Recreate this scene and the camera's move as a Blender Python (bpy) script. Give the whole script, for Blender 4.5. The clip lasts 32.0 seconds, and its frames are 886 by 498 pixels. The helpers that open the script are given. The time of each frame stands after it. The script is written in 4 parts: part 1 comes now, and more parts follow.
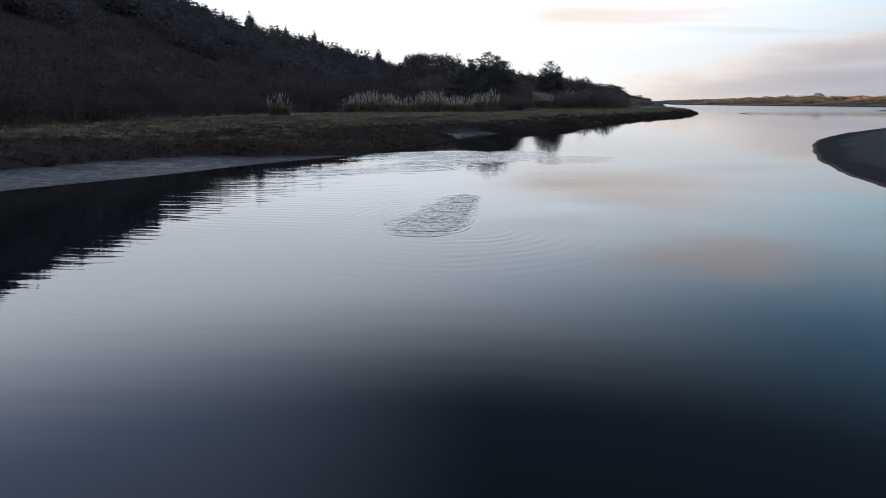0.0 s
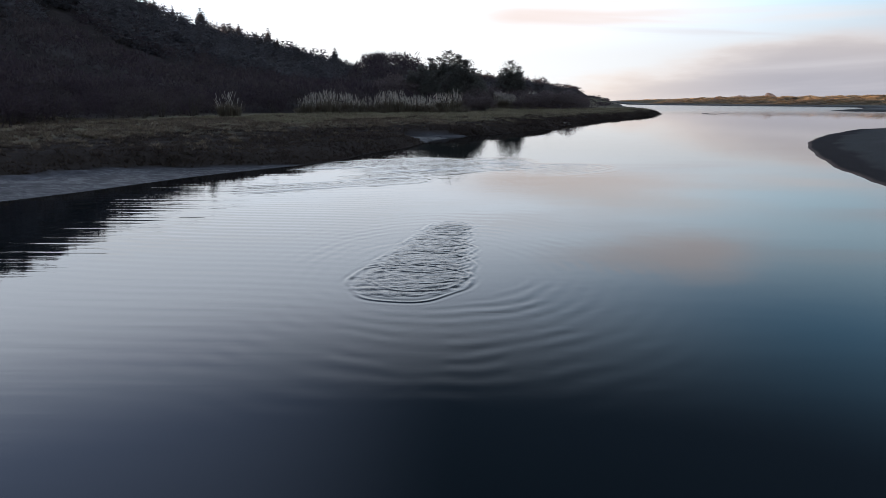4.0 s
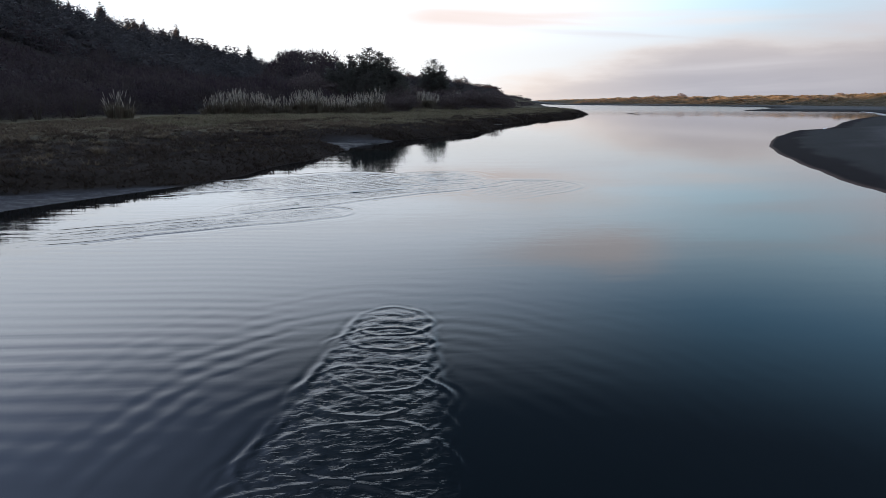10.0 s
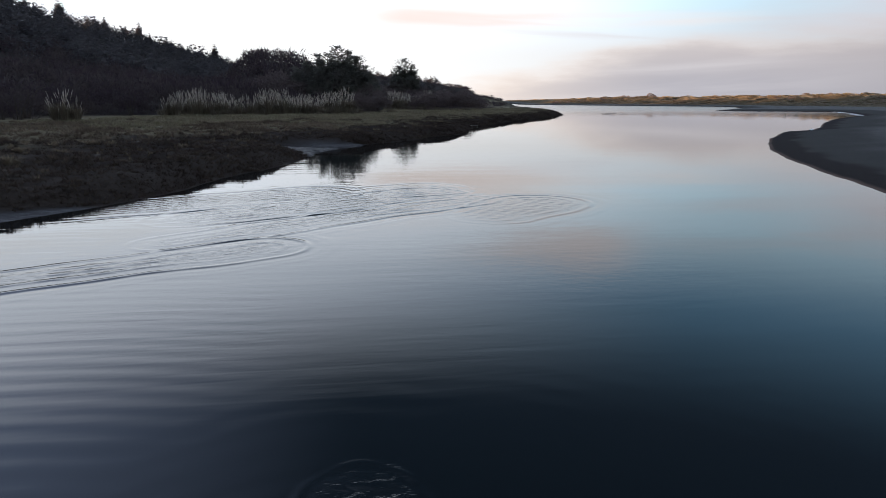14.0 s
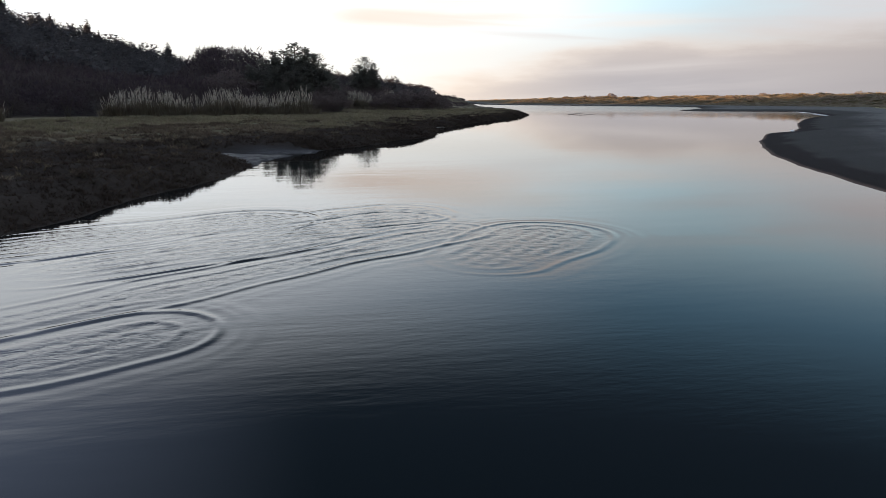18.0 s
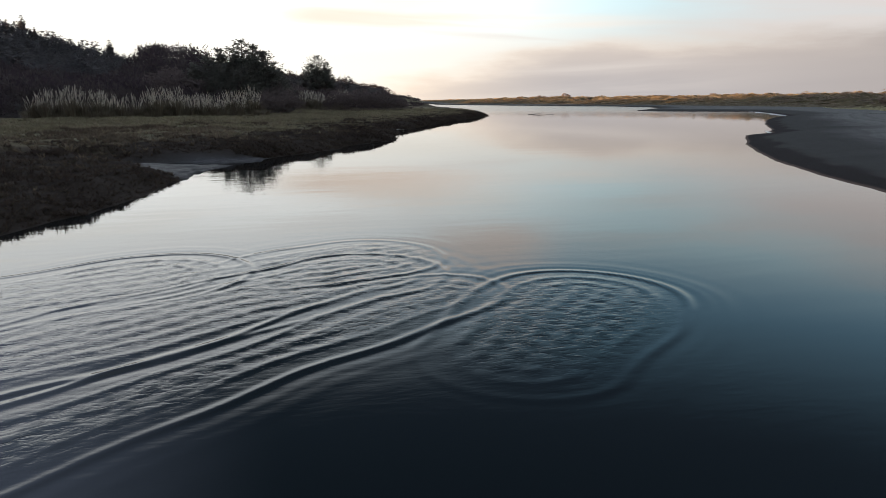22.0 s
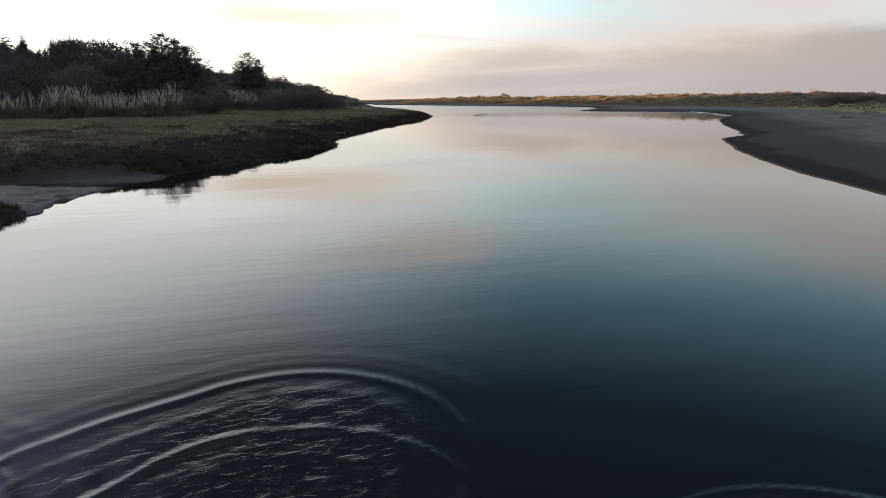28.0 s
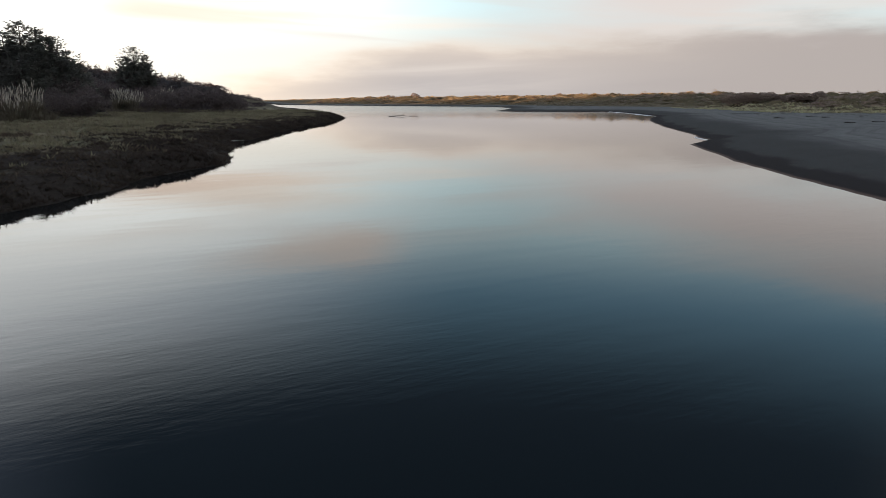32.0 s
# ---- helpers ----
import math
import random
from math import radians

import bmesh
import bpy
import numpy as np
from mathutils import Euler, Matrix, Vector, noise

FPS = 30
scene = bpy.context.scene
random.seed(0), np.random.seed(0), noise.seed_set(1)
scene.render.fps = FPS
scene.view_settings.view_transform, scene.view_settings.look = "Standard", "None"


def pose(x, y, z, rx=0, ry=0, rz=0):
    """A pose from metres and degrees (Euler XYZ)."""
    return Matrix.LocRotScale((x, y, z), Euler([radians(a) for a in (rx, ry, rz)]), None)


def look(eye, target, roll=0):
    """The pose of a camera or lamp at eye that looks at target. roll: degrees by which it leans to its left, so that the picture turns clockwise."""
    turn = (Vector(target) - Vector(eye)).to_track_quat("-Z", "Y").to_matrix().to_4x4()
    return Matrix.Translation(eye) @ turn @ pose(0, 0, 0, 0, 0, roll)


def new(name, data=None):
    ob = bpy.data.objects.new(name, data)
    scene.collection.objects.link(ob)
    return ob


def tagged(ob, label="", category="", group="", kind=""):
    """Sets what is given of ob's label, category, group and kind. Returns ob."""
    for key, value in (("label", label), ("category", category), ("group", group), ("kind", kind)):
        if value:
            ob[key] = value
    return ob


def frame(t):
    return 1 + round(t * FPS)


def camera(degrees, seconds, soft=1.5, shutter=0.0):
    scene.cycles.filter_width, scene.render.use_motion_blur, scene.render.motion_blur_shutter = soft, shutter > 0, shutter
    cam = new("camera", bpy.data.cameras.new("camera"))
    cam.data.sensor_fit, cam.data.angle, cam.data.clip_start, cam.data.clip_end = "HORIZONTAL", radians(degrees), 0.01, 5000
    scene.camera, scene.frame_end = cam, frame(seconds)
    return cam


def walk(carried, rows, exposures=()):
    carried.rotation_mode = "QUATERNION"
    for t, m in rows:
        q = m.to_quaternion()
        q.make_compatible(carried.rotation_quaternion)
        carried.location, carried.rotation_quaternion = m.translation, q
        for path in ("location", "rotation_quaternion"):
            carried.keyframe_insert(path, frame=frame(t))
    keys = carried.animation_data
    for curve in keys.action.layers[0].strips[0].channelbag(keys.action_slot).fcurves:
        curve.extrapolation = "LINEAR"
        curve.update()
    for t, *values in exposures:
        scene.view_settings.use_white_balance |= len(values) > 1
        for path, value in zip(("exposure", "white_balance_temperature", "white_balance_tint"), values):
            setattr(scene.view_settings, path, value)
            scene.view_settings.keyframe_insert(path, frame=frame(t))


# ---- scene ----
cam = camera(67.5, 32.0, 0.8)
PATH = [
    (0.00, (0.003, -7.338, 4.000), (-1.685, 12.106, -0.370), 0.00),
    (1.00, (-0.443, -5.796, 4.000), (-1.794, 13.674, -0.370), 0.00),
    (2.00, (-0.828, -4.180, 4.000), (-1.885, 15.308, -0.370), 0.00),
    (3.00, (-1.074, -2.504, 4.000), (-1.858, 16.996, -0.370), 0.00),
    (3.50, (-1.180, -1.658, 4.000), (-1.813, 17.849, -0.370), 0.00),
    (5.50, (-1.550, 1.616, 4.000), (-1.449, 21.133, -0.370), 0.00),
    (6.00, (-1.593, 2.418, 4.000), (-1.266, 21.932, -0.370), 0.00),
    (7.00, (-1.655, 4.029, 4.000), (-0.862, 23.530, -0.370), 0.00),
    (8.00, (-1.660, 5.617, 4.000), (-0.447, 25.096, -0.370), 0.00),
    (9.00, (-1.669, 7.201, 4.000), (-0.137, 26.657, -0.370), 0.00),
    (10.00, (-1.719, 8.715, 4.000), (0.083, 28.148, -0.370), 0.00),
    (11.00, (-1.646, 10.143, 4.000), (0.454, 29.546, -0.370), 0.00),
    (12.00, (-1.580, 11.521, 4.000), (0.728, 30.901, -0.370), 0.00),
    (13.00, (-1.595, 12.941, 4.000), (0.876, 32.300, -0.370), 0.00),
    (14.00, (-1.550, 14.482, 4.000), (1.100, 33.818, -0.370), 0.00),
    (14.50, (-1.477, 15.289, 4.000), (1.283, 34.610, -0.370), 0.00),
    (16.50, (-1.232, 18.607, 4.000), (2.051, 37.846, -0.370), 0.00),
    (17.00, (-1.173, 19.460, 4.000), (2.254, 38.674, -0.370), 0.00),
    (18.00, (-1.046, 21.226, 4.000), (2.706, 40.379, -0.370), 0.00),
    (19.00, (-0.913, 22.980, 4.000), (3.171, 42.065, -0.370), 0.00),
    (20.00, (-0.769, 24.696, 4.000), (3.634, 43.709, -0.370), 0.00),
    (21.00, (-0.663, 26.369, 4.000), (4.061, 45.305, -0.370), 0.00),
    (22.00, (-0.489, 28.034, 4.000), (4.554, 46.889, -0.370), 0.00),
    (23.00, (-0.361, 29.613, 4.000), (4.979, 48.385, -0.370), 0.00),
    (24.00, (-0.092, 31.152, 4.000), (5.558, 49.832, -0.370), 0.00),
    (25.00, (0.182, 32.696, 4.000), (6.128, 51.284, -0.370), 0.00),
    (25.50, (0.321, 33.495, 4.000), (6.407, 52.038, -0.370), 0.00),
    (27.50, (0.938, 36.753, 4.000), (7.558, 55.113, -0.370), 0.00),
    (28.00, (1.063, 37.528, 4.000), (7.815, 55.840, -0.370), 0.00),
    (29.00, (1.344, 39.046, 4.000), (8.367, 57.255, -0.370), 0.00),
    (30.00, (1.643, 40.515, 4.000), (8.938, 58.617, -0.370), 0.00),
    (30.40, (1.736, 41.117, 4.000), (9.127, 59.181, -0.370), 0.00),
    (30.50, (1.760, 41.268, 4.000), (9.175, 59.320, -0.370), 0.00),
    (30.60, (1.959, 41.857, 4.000), (9.494, 59.860, -0.370), 0.00),
    (30.75, (2.257, 42.740, 4.000), (9.972, 60.668, -0.370), 0.00),
    (31.00, (2.756, 44.214, 4.000), (10.769, 62.009, -0.370), 0.00),
    (31.50, (3.667, 47.436, 4.000), (12.291, 64.943, -0.370), 0.00),
    (32.00, (4.463, 50.690, 4.000), (13.630, 67.919, -0.370), 0.00),
]
walk(cam, [(t, look(eye, target, roll)) for t, eye, target, roll in PATH], [(0, 0.91, 6020, 12), (13, 0.94, 6080, 12), (18, 0.99, 6500, 11), (22, 1.04, 6780, 10), (28, 1.07, 6880, 10), (32, 1.08, 6900, 10)])

# ---- light ----
SUN_LEFT, SUN_UP = 78.0, 8.35  # degrees left of +y, degrees above the horizon
sun_dir = Vector((-math.sin(radians(SUN_LEFT)) * math.cos(radians(SUN_UP)), math.cos(radians(SUN_LEFT)) * math.cos(radians(SUN_UP)), math.sin(radians(SUN_UP))))
sun = new("sun", bpy.data.lights.new("sun", "SUN"))
sun.data.energy, sun.data.angle, sun.data.color = 5.0, radians(0.5), (1.0, 0.60, 0.30)
sun.matrix_world = look((0, 0, 200), Vector((0, 0, 200)) - sun_dir)


def node(nt, kind, x=0, y=0, **vals):
    n = nt.nodes.new(kind)
    n.location = (x, y)
    for k, v in vals.items():
        n.inputs[k.replace("_", " ")].default_value = v
    return n


def math_node(nt, op, a, b=None, clamp=False):
    n = nt.nodes.new("ShaderNodeMath")
    n.operation, n.use_clamp = op, clamp
    for i, v in enumerate((a, b)):
        if v is None:
            continue
        if isinstance(v, (int, float)):
            n.inputs[i].default_value = v
        else:
            nt.links.new(v, n.inputs[i])
    return n.outputs[0]


def remap(nt, v, lo, hi, a=0.0, b=1.0):
    n = nt.nodes.new("ShaderNodeMapRange")
    n.interpolation_type = "SMOOTHSTEP"
    nt.links.new(v, n.inputs["Value"])
    for k, x in (("From Min", lo), ("From Max", hi), ("To Min", a), ("To Max", b)):
        n.inputs[k].default_value = x
    return n.outputs[0]


def blend(nt, fac, a, b, mode="MIX"):
    n = nt.nodes.new("ShaderNodeMix")
    n.data_type, n.blend_type = "RGBA", mode
    for sock, v in ((n.inputs[0], fac), (n.inputs[6], a), (n.inputs[7], b)):
        if isinstance(v, (int, float)):
            sock.default_value = v
        elif isinstance(v, tuple):
            sock.default_value = (*v, 1) if len(v) == 3 else v
        else:
            nt.links.new(v, sock)
    return n.outputs[2]


def make_sky():
    world = bpy.data.worlds.new("sky")
    scene.world = world
    world.use_nodes = True
    nt = world.node_tree
    bg = nt.nodes["Background"]
    sky = nt.nodes.new("ShaderNodeTexSky")
    sky.sky_type, sky.sun_disc = "NISHITA", False
    sky.sun_elevation, sky.sun_rotation = radians(SUN_UP), radians(-SUN_LEFT)
    sky.air_density, sky.dust_density, sky.ozone_density = 1.0, 0.4, 2.0
    co = nt.nodes.new("ShaderNodeTexCoord").outputs["Generated"]
    sep = nt.nodes.new("ShaderNodeSeparateXYZ")
    nt.links.new(co, sep.inputs[0])
    up = sep.outputs[2]
    # 1 towards the dawn, -1 away from it
    dot = nt.nodes.new("ShaderNodeVectorMath")
    dot.operation = "DOT_PRODUCT"
    nt.links.new(co, dot.inputs[0])
    dot.inputs[1].default_value = (-math.sin(radians(50)), math.cos(radians(50)), 0.0)
    flatten = math_node(nt, "SQRT", math_node(nt, "MAXIMUM", math_node(nt, "SUBTRACT", 1.0, math_node(nt, "MULTIPLY", up, up)), 0.01))
    dawn = math_node(nt, "DIVIDE", dot.outputs["Value"], flatten)
    # cloud space: bearing and stretched height
    bearing = math_node(nt, "ARCTAN2", sep.outputs[0], sep.outputs[1])
    flat = nt.nodes.new("ShaderNodeCombineXYZ")
    nt.links.new(bearing, flat.inputs[0])
    nt.links.new(math_node(nt, "MULTIPLY", up, 5.0), flat.inputs[1])
    n1 = node(nt, "ShaderNodeTexNoise", Scale=2.2, Detail=5.0, Roughness=0.45, Distortion=0.2)
    nt.links.new(flat.outputs[0], n1.inputs["Vector"])
    n2 = node(nt, "ShaderNodeTexNoise", Scale=2.4, Detail=7.0, Roughness=0.58)
    nt.links.new(flat.outputs[0], n2.inputs["Vector"])
    # clear air: pale and bright towards the dawn, deep blue away from it and higher up
    low = blend(nt, remap(nt, dawn, -0.18, 0.74), (0.67, 0.67, 0.69), (1.30, 1.27, 1.20))
    pale = blend(nt, remap(nt, dawn, 0.08, 0.68), (0.72, 0.98, 1.08), (1.78, 1.86, 1.90))
    mid = blend(nt, remap(nt, dawn, 0.15, 0.98), (0.27, 0.53, 0.75), (2.18, 2.30, 2.42))
    high = blend(nt, remap(nt, dawn, 0.63, 1.06), (0.064, 0.093, 0.138), (0.82, 1.00, 1.42))
    # sky behind and overhead, out of view, brightened to fill the shaded sides
    high = blend(nt, remap(nt, dawn, -0.35, -0.8), high, (0.70, 0.76, 0.84))
    high = blend(nt, remap(nt, up, 0.54, 0.8), high, (0.47, 0.56, 0.72))
    clear = blend(nt, remap(nt, up, 0.06, 0.14), low, pale)
    clear = blend(nt, remap(nt, up, 0.165, 0.30), clear, mid)
    clear = blend(nt, remap(nt, up, 0.256, 0.450), clear, high)
    clear = blend(nt, 0.15, clear, blend(nt, 1.0, sky.outputs[0], (0.10, 0.10, 0.10), "MULTIPLY"))
    # thin high clouds with ragged edges: bearing, height, half width, half height, slant, cover, colour
    ragged_b = math_node(nt, "ADD", bearing, math_node(nt, "MULTIPLY", math_node(nt, "SUBTRACT", n2.outputs["Fac"], 0.5), 0.5))
    ragged_u = math_node(nt, "ADD", up, math_node(nt, "MULTIPLY", math_node(nt, "SUBTRACT", n1.outputs["Fac"], 0.5), 0.10))
    col = clear
    for b0, u0, rb, ru, slope, cover, tint in ((0.95, 0.160, 0.46, 0.085, 0.14, 0.80, (0.73, 0.620, 0.605)), (0.17, 0.128, 0.20, 0.030, 0.02, 0.70, (1.10, 0.93, 0.80)),
                                               (0.31, 0.206, 0.16, 0.042, -0.05, 0.70, (1.08, 0.93, 0.85))):
        db = math_node(nt, "SUBTRACT", ragged_b, b0)
        du = math_node(nt, "DIVIDE", math_node(nt, "SUBTRACT", math_node(nt, "SUBTRACT", ragged_u, u0), math_node(nt, "MULTIPLY", db, slope)), ru)
        db = math_node(nt, "DIVIDE", db, rb)
        away = math_node(nt, "SQRT", math_node(nt, "ADD", math_node(nt, "MULTIPLY", db, db), math_node(nt, "MULTIPLY", du, du)))
        col = blend(nt, remap(nt, away, 1.25, 0.1, 0.0, cover), col, tint)
    # layered streaks, pink on the far side
    thin = nt.nodes.new("ShaderNodeCombineXYZ")
    nt.links.new(math_node(nt, "MULTIPLY", bearing, 1.1), thin.inputs[0])
    nt.links.new(math_node(nt, "ADD", math_node(nt, "MULTIPLY", up, 17.0), math_node(nt, "MULTIPLY", bearing, 0.9)), thin.inputs[1])
    n3 = node(nt, "ShaderNodeTexNoise", Scale=1.5, Detail=5.0, Roughness=0.5, Distortion=0.5)
    nt.links.new(thin.outputs[0], n3.inputs["Vector"])
    streak = math_node(nt, "MULTIPLY", remap(nt, n3.outputs["Fac"], 0.46, 0.64), remap(nt, up, 0.04, 0.09, 0.0, 0.35))
    streak = math_node(nt, "MULTIPLY", streak, remap(nt, up, 0.16, 0.24, 1.0, 0.0))
    col = blend(nt, streak, col, blend(nt, remap(nt, dawn, 0.3, 0.9), (0.76, 0.645, 0.605), (1.36, 1.25, 1.08)))
    # one long peach streak over the river
    level = math_node(nt, "ABSOLUTE", math_node(nt, "SUBTRACT", math_node(nt, "SUBTRACT", up, 0.088), math_node(nt, "MULTIPLY", n1.outputs["Fac"], 0.05)))
    band = math_node(nt, "MULTIPLY", remap(nt, level, 0.016, 0.004), remap(nt, bearing, 0.0, 0.09))
    band = math_node(nt, "MULTIPLY", math_node(nt, "MULTIPLY", band, remap(nt, bearing, 0.62, 0.36)), remap(nt, n3.outputs["Fac"], 0.36, 0.52, 0.12, 0.75))
    col = blend(nt, band, col, (1.03, 0.86, 0.75))
    sheet = nt.nodes.new("ShaderNodeCombineXYZ")
    nt.links.new(math_node(nt, "MULTIPLY", bearing, 1.6), sheet.inputs[0])
    nt.links.new(math_node(nt, "SUBTRACT", math_node(nt, "MULTIPLY", up, 25.0), math_node(nt, "MULTIPLY", bearing, 1.2)), sheet.inputs[1])
    n4 = node(nt, "ShaderNodeTexNoise", Scale=1.3, Detail=5.0, Roughness=0.5, Distortion=0.4)
    nt.links.new(sheet.outputs[0], n4.inputs["Vector"])
    # fog bank along the horizon, higher away from the dawn
    edge = math_node(nt, "ADD", math_node(nt, "MULTIPLY", n2.outputs["Fac"], 0.11), remap(nt, bearing, 0.0, 0.6, -0.035, 0.035))
    lowb = math_node(nt, "SUBTRACT", edge, up)
    bank = remap(nt, lowb, -0.012, 0.018)
    bank_col = blend(nt, remap(nt, up, 0.01, 0.085), (0.45, 0.43, 0.455), (0.66, 0.585, 0.545))
    bank_col = blend(nt, remap(nt, lowb, 0.03, 0.0), bank_col, (0.84, 0.75, 0.68))
    bank_col = blend(nt, math_node(nt, "MULTIPLY", remap(nt, n4.outputs["Fac"], 0.36, 0.7, 0.0, 0.5), remap(nt, bearing, 0.35, 0.85, 1.0, 0.2)), bank_col, (0.86, 0.80, 0.77))
    bank_col = blend(nt, remap(nt, dawn, 0.25, -0.3, 0.0, 1.0), bank_col, (0.42, 0.385, 0.385))
    bank_col = blend(nt, remap(nt, dawn, 0.22, 0.65), bank_col, (1.15, 0.95, 0.77))
    col = blend(nt, math_node(nt, "MULTIPLY", bank, 0.9), col, bank_col)
    nt.links.new(col, bg.inputs[0])
    bg.inputs[1].default_value = 0.5


make_sky()

# ---- materials ----


def material(name, base, other, scale=4.0, rough=0.8, bump=0.3, fine=30.0, third=None, random_tint=0.0, transl=0.0):
    """A rough natural surface in two colours, mottled at two scales, with relief."""
    m = bpy.data.materials.new(name)
    m.use_nodes = True
    nt = m.node_tree
    b = nt.nodes["Principled BSDF"]
    co = nt.nodes.new("ShaderNodeTexCoord").outputs["Object"]
    a = node(nt, "ShaderNodeTexNoise", Scale=scale, Detail=5.0, Roughness=0.6)
    f = node(nt, "ShaderNodeTexNoise", Scale=fine, Detail=4.0, Roughness=0.7)
    nt.links.new(co, a.inputs["Vector"])
    nt.links.new(co, f.inputs["Vector"])
    c = blend(nt, remap(nt, a.outputs["Fac"], 0.35, 0.65), base, other)
    if third:
        c = blend(nt, remap(nt, f.outputs["Fac"], 0.5, 0.7), c, third)
    if random_tint:
        g = nt.nodes.new("ShaderNodeNewGeometry").outputs["Random Per Island"]
        o = nt.nodes.new("ShaderNodeObjectInfo").outputs["Random"]
        r = math_node(nt, "FRACT", math_node(nt, "ADD", g, o))
        k = remap(nt, r, 0.0, 1.0, 1 - random_tint, 1 + random_tint)
        h = nt.nodes.new("ShaderNodeHueSaturation")
        nt.links.new(c, h.inputs["Color"])
        nt.links.new(k, h.inputs["Value"])
        nt.links.new(remap(nt, r, 0.0, 1.0, 0.485, 0.515), h.inputs["Hue"])
        c = h.outputs[0]
    nt.links.new(c, b.inputs["Base Color"])
    b.inputs["Roughness"].default_value = rough
    b.inputs["Specular IOR Level"].default_value = 0.15
    if bump:
        bp = nt.nodes.new("ShaderNodeBump")
        bp.inputs["Strength"].default_value = bump
        bp.inputs["Distance"].default_value = 0.05
        nt.links.new(f.outputs["Fac"], bp.inputs["Height"])
        nt.links.new(bp.outputs[0], b.inputs["Normal"])
    if transl:
        t = nt.nodes.new("ShaderNodeBsdfTranslucent")
        nt.links.new(c, t.inputs["Color"])
        mx = nt.nodes.new("ShaderNodeMixShader")
        mx.inputs[0].default_value = transl
        nt.links.new(b.outputs[0], mx.inputs[1])
        nt.links.new(t.outputs[0], mx.inputs[2])
        nt.links.new(mx.outputs[0], nt.nodes["Material Output"].inputs[0])
    return m


def ground_material():
    """Marsh turf and hill soil; sand, mud and dune turf where the sheet says so."""
    m = bpy.data.materials.new("ground")
    m.use_nodes = True
    nt = m.node_tree
    b = nt.nodes["Principled BSDF"]
    co = nt.nodes.new("ShaderNodeTexCoord").outputs["Object"]

    def noise_tex(scale, detail=5.0, rough=0.6):
        n = node(nt, "ShaderNodeTexNoise", Scale=scale, Detail=detail, Roughness=rough)
        nt.links.new(co, n.inputs["Vector"])
        return n.outputs["Fac"]

    def mask(name):
        n = nt.nodes.new("ShaderNodeAttribute")
        n.attribute_name = name
        return n.outputs["Fac"]

    big, mid, fine = noise_tex(0.12), noise_tex(0.9), noise_tex(9.0, 6.0, 0.7)
    turf = blend(nt, remap(nt, mid, 0.35, 0.65), (0.13, 0.105, 0.068), (0.19, 0.158, 0.104))
    turf = blend(nt, remap(nt, fine, 0.45, 0.7), turf, (0.09, 0.07, 0.047))
    turf = blend(nt, remap(nt, big, 0.45, 0.62), turf, (0.17, 0.155, 0.10))
    cut = blend(nt, remap(nt, fine, 0.4, 0.65), (0.031, 0.024, 0.020), (0.048, 0.038, 0.032))
    turf = blend(nt, mask("cut"), turf, cut)
    turf = blend(nt, mask("wood"), turf, blend(nt, remap(nt, mid, 0.35, 0.65), (0.040, 0.033, 0.032), (0.055, 0.046, 0.042)))
    sand = blend(nt, remap(nt, mid, 0.3, 0.7), (0.128, 0.126, 0.122), (0.168, 0.165, 0.159))
    sand = blend(nt, remap(nt, fine, 0.5, 0.8), sand, (0.108, 0.107, 0.103))
    wet = mask("wet")
    line = node(nt, "ShaderNodeTexNoise", Scale=6.0, Detail=3.0)
    way = nt.nodes.new("ShaderNodeCombineXYZ")
    nt.links.new(mask("reach"), way.inputs[0])
    nt.links.new(way.outputs[0], line.inputs["Vector"])
    sand = blend(nt, remap(nt, line.outputs["Fac"], 0.46, 0.6, 0.0, 0.55), sand, (0.085, 0.081, 0.080))
    sand = blend(nt, mask("damp"), sand, blend(nt, remap(nt, fine, 0.4, 0.7), (0.054, 0.053, 0.051), (0.066, 0.064, 0.061)))
    sand = blend(nt, wet, sand, (0.027, 0.023, 0.023))
    sand = blend(nt, math_node(nt, "MULTIPLY", mask("tide"), 0.6), sand, (0.075, 0.068, 0.064))
    sand = blend(nt, math_node(nt, "MULTIPLY", mask("lap"), 0.85), sand, (0.135, 0.088, 0.068))
    streaks = node(nt, "ShaderNodeMapping")
    streaks.inputs["Scale"].default_value = (0.7, 1.3, 1.0)
    nt.links.new(co, streaks.inputs["Vector"])
    ooze = node(nt, "ShaderNodeTexNoise", Scale=2.0, Detail=6.0, Roughness=0.7, Distortion=0.8)
    nt.links.new(streaks.outputs[0], ooze.inputs["Vector"])
    mud = blend(nt, remap(nt, ooze.outputs["Fac"], 0.42, 0.6), (0.047, 0.043, 0.045), (0.020, 0.018, 0.018))
    dune = blend(nt, remap(nt, mid, 0.35, 0.65), (0.13, 0.100, 0.058), (0.075, 0.062, 0.038))
    dune = blend(nt, remap(nt, fine, 0.5, 0.75), dune, (0.17, 0.13, 0.075))
    # far crests: bare sand with the low sun's gold put into its colour
    dune = blend(nt, mask("sunlit_sand"), dune, (0.54, 0.37, 0.21))
    c = blend(nt, mask("sand"), turf, sand)
    c = blend(nt, mask("dune"), c, dune)
    c = blend(nt, mask("mud"), c, mud)
    nt.links.new(c, b.inputs["Base Color"])
    gloss = math_node(nt, "MAXIMUM", math_node(nt, "MULTIPLY", math_node(nt, "MULTIPLY", mask("mud"), 0.43), remap(nt, ooze.outputs["Fac"], 0.4, 0.62, 0.35, 1.0)), math_node(nt, "MULTIPLY", mask("lap"), 0.12))
    nt.links.new(math_node(nt, "SUBTRACT", 0.92, gloss), b.inputs["Roughness"])
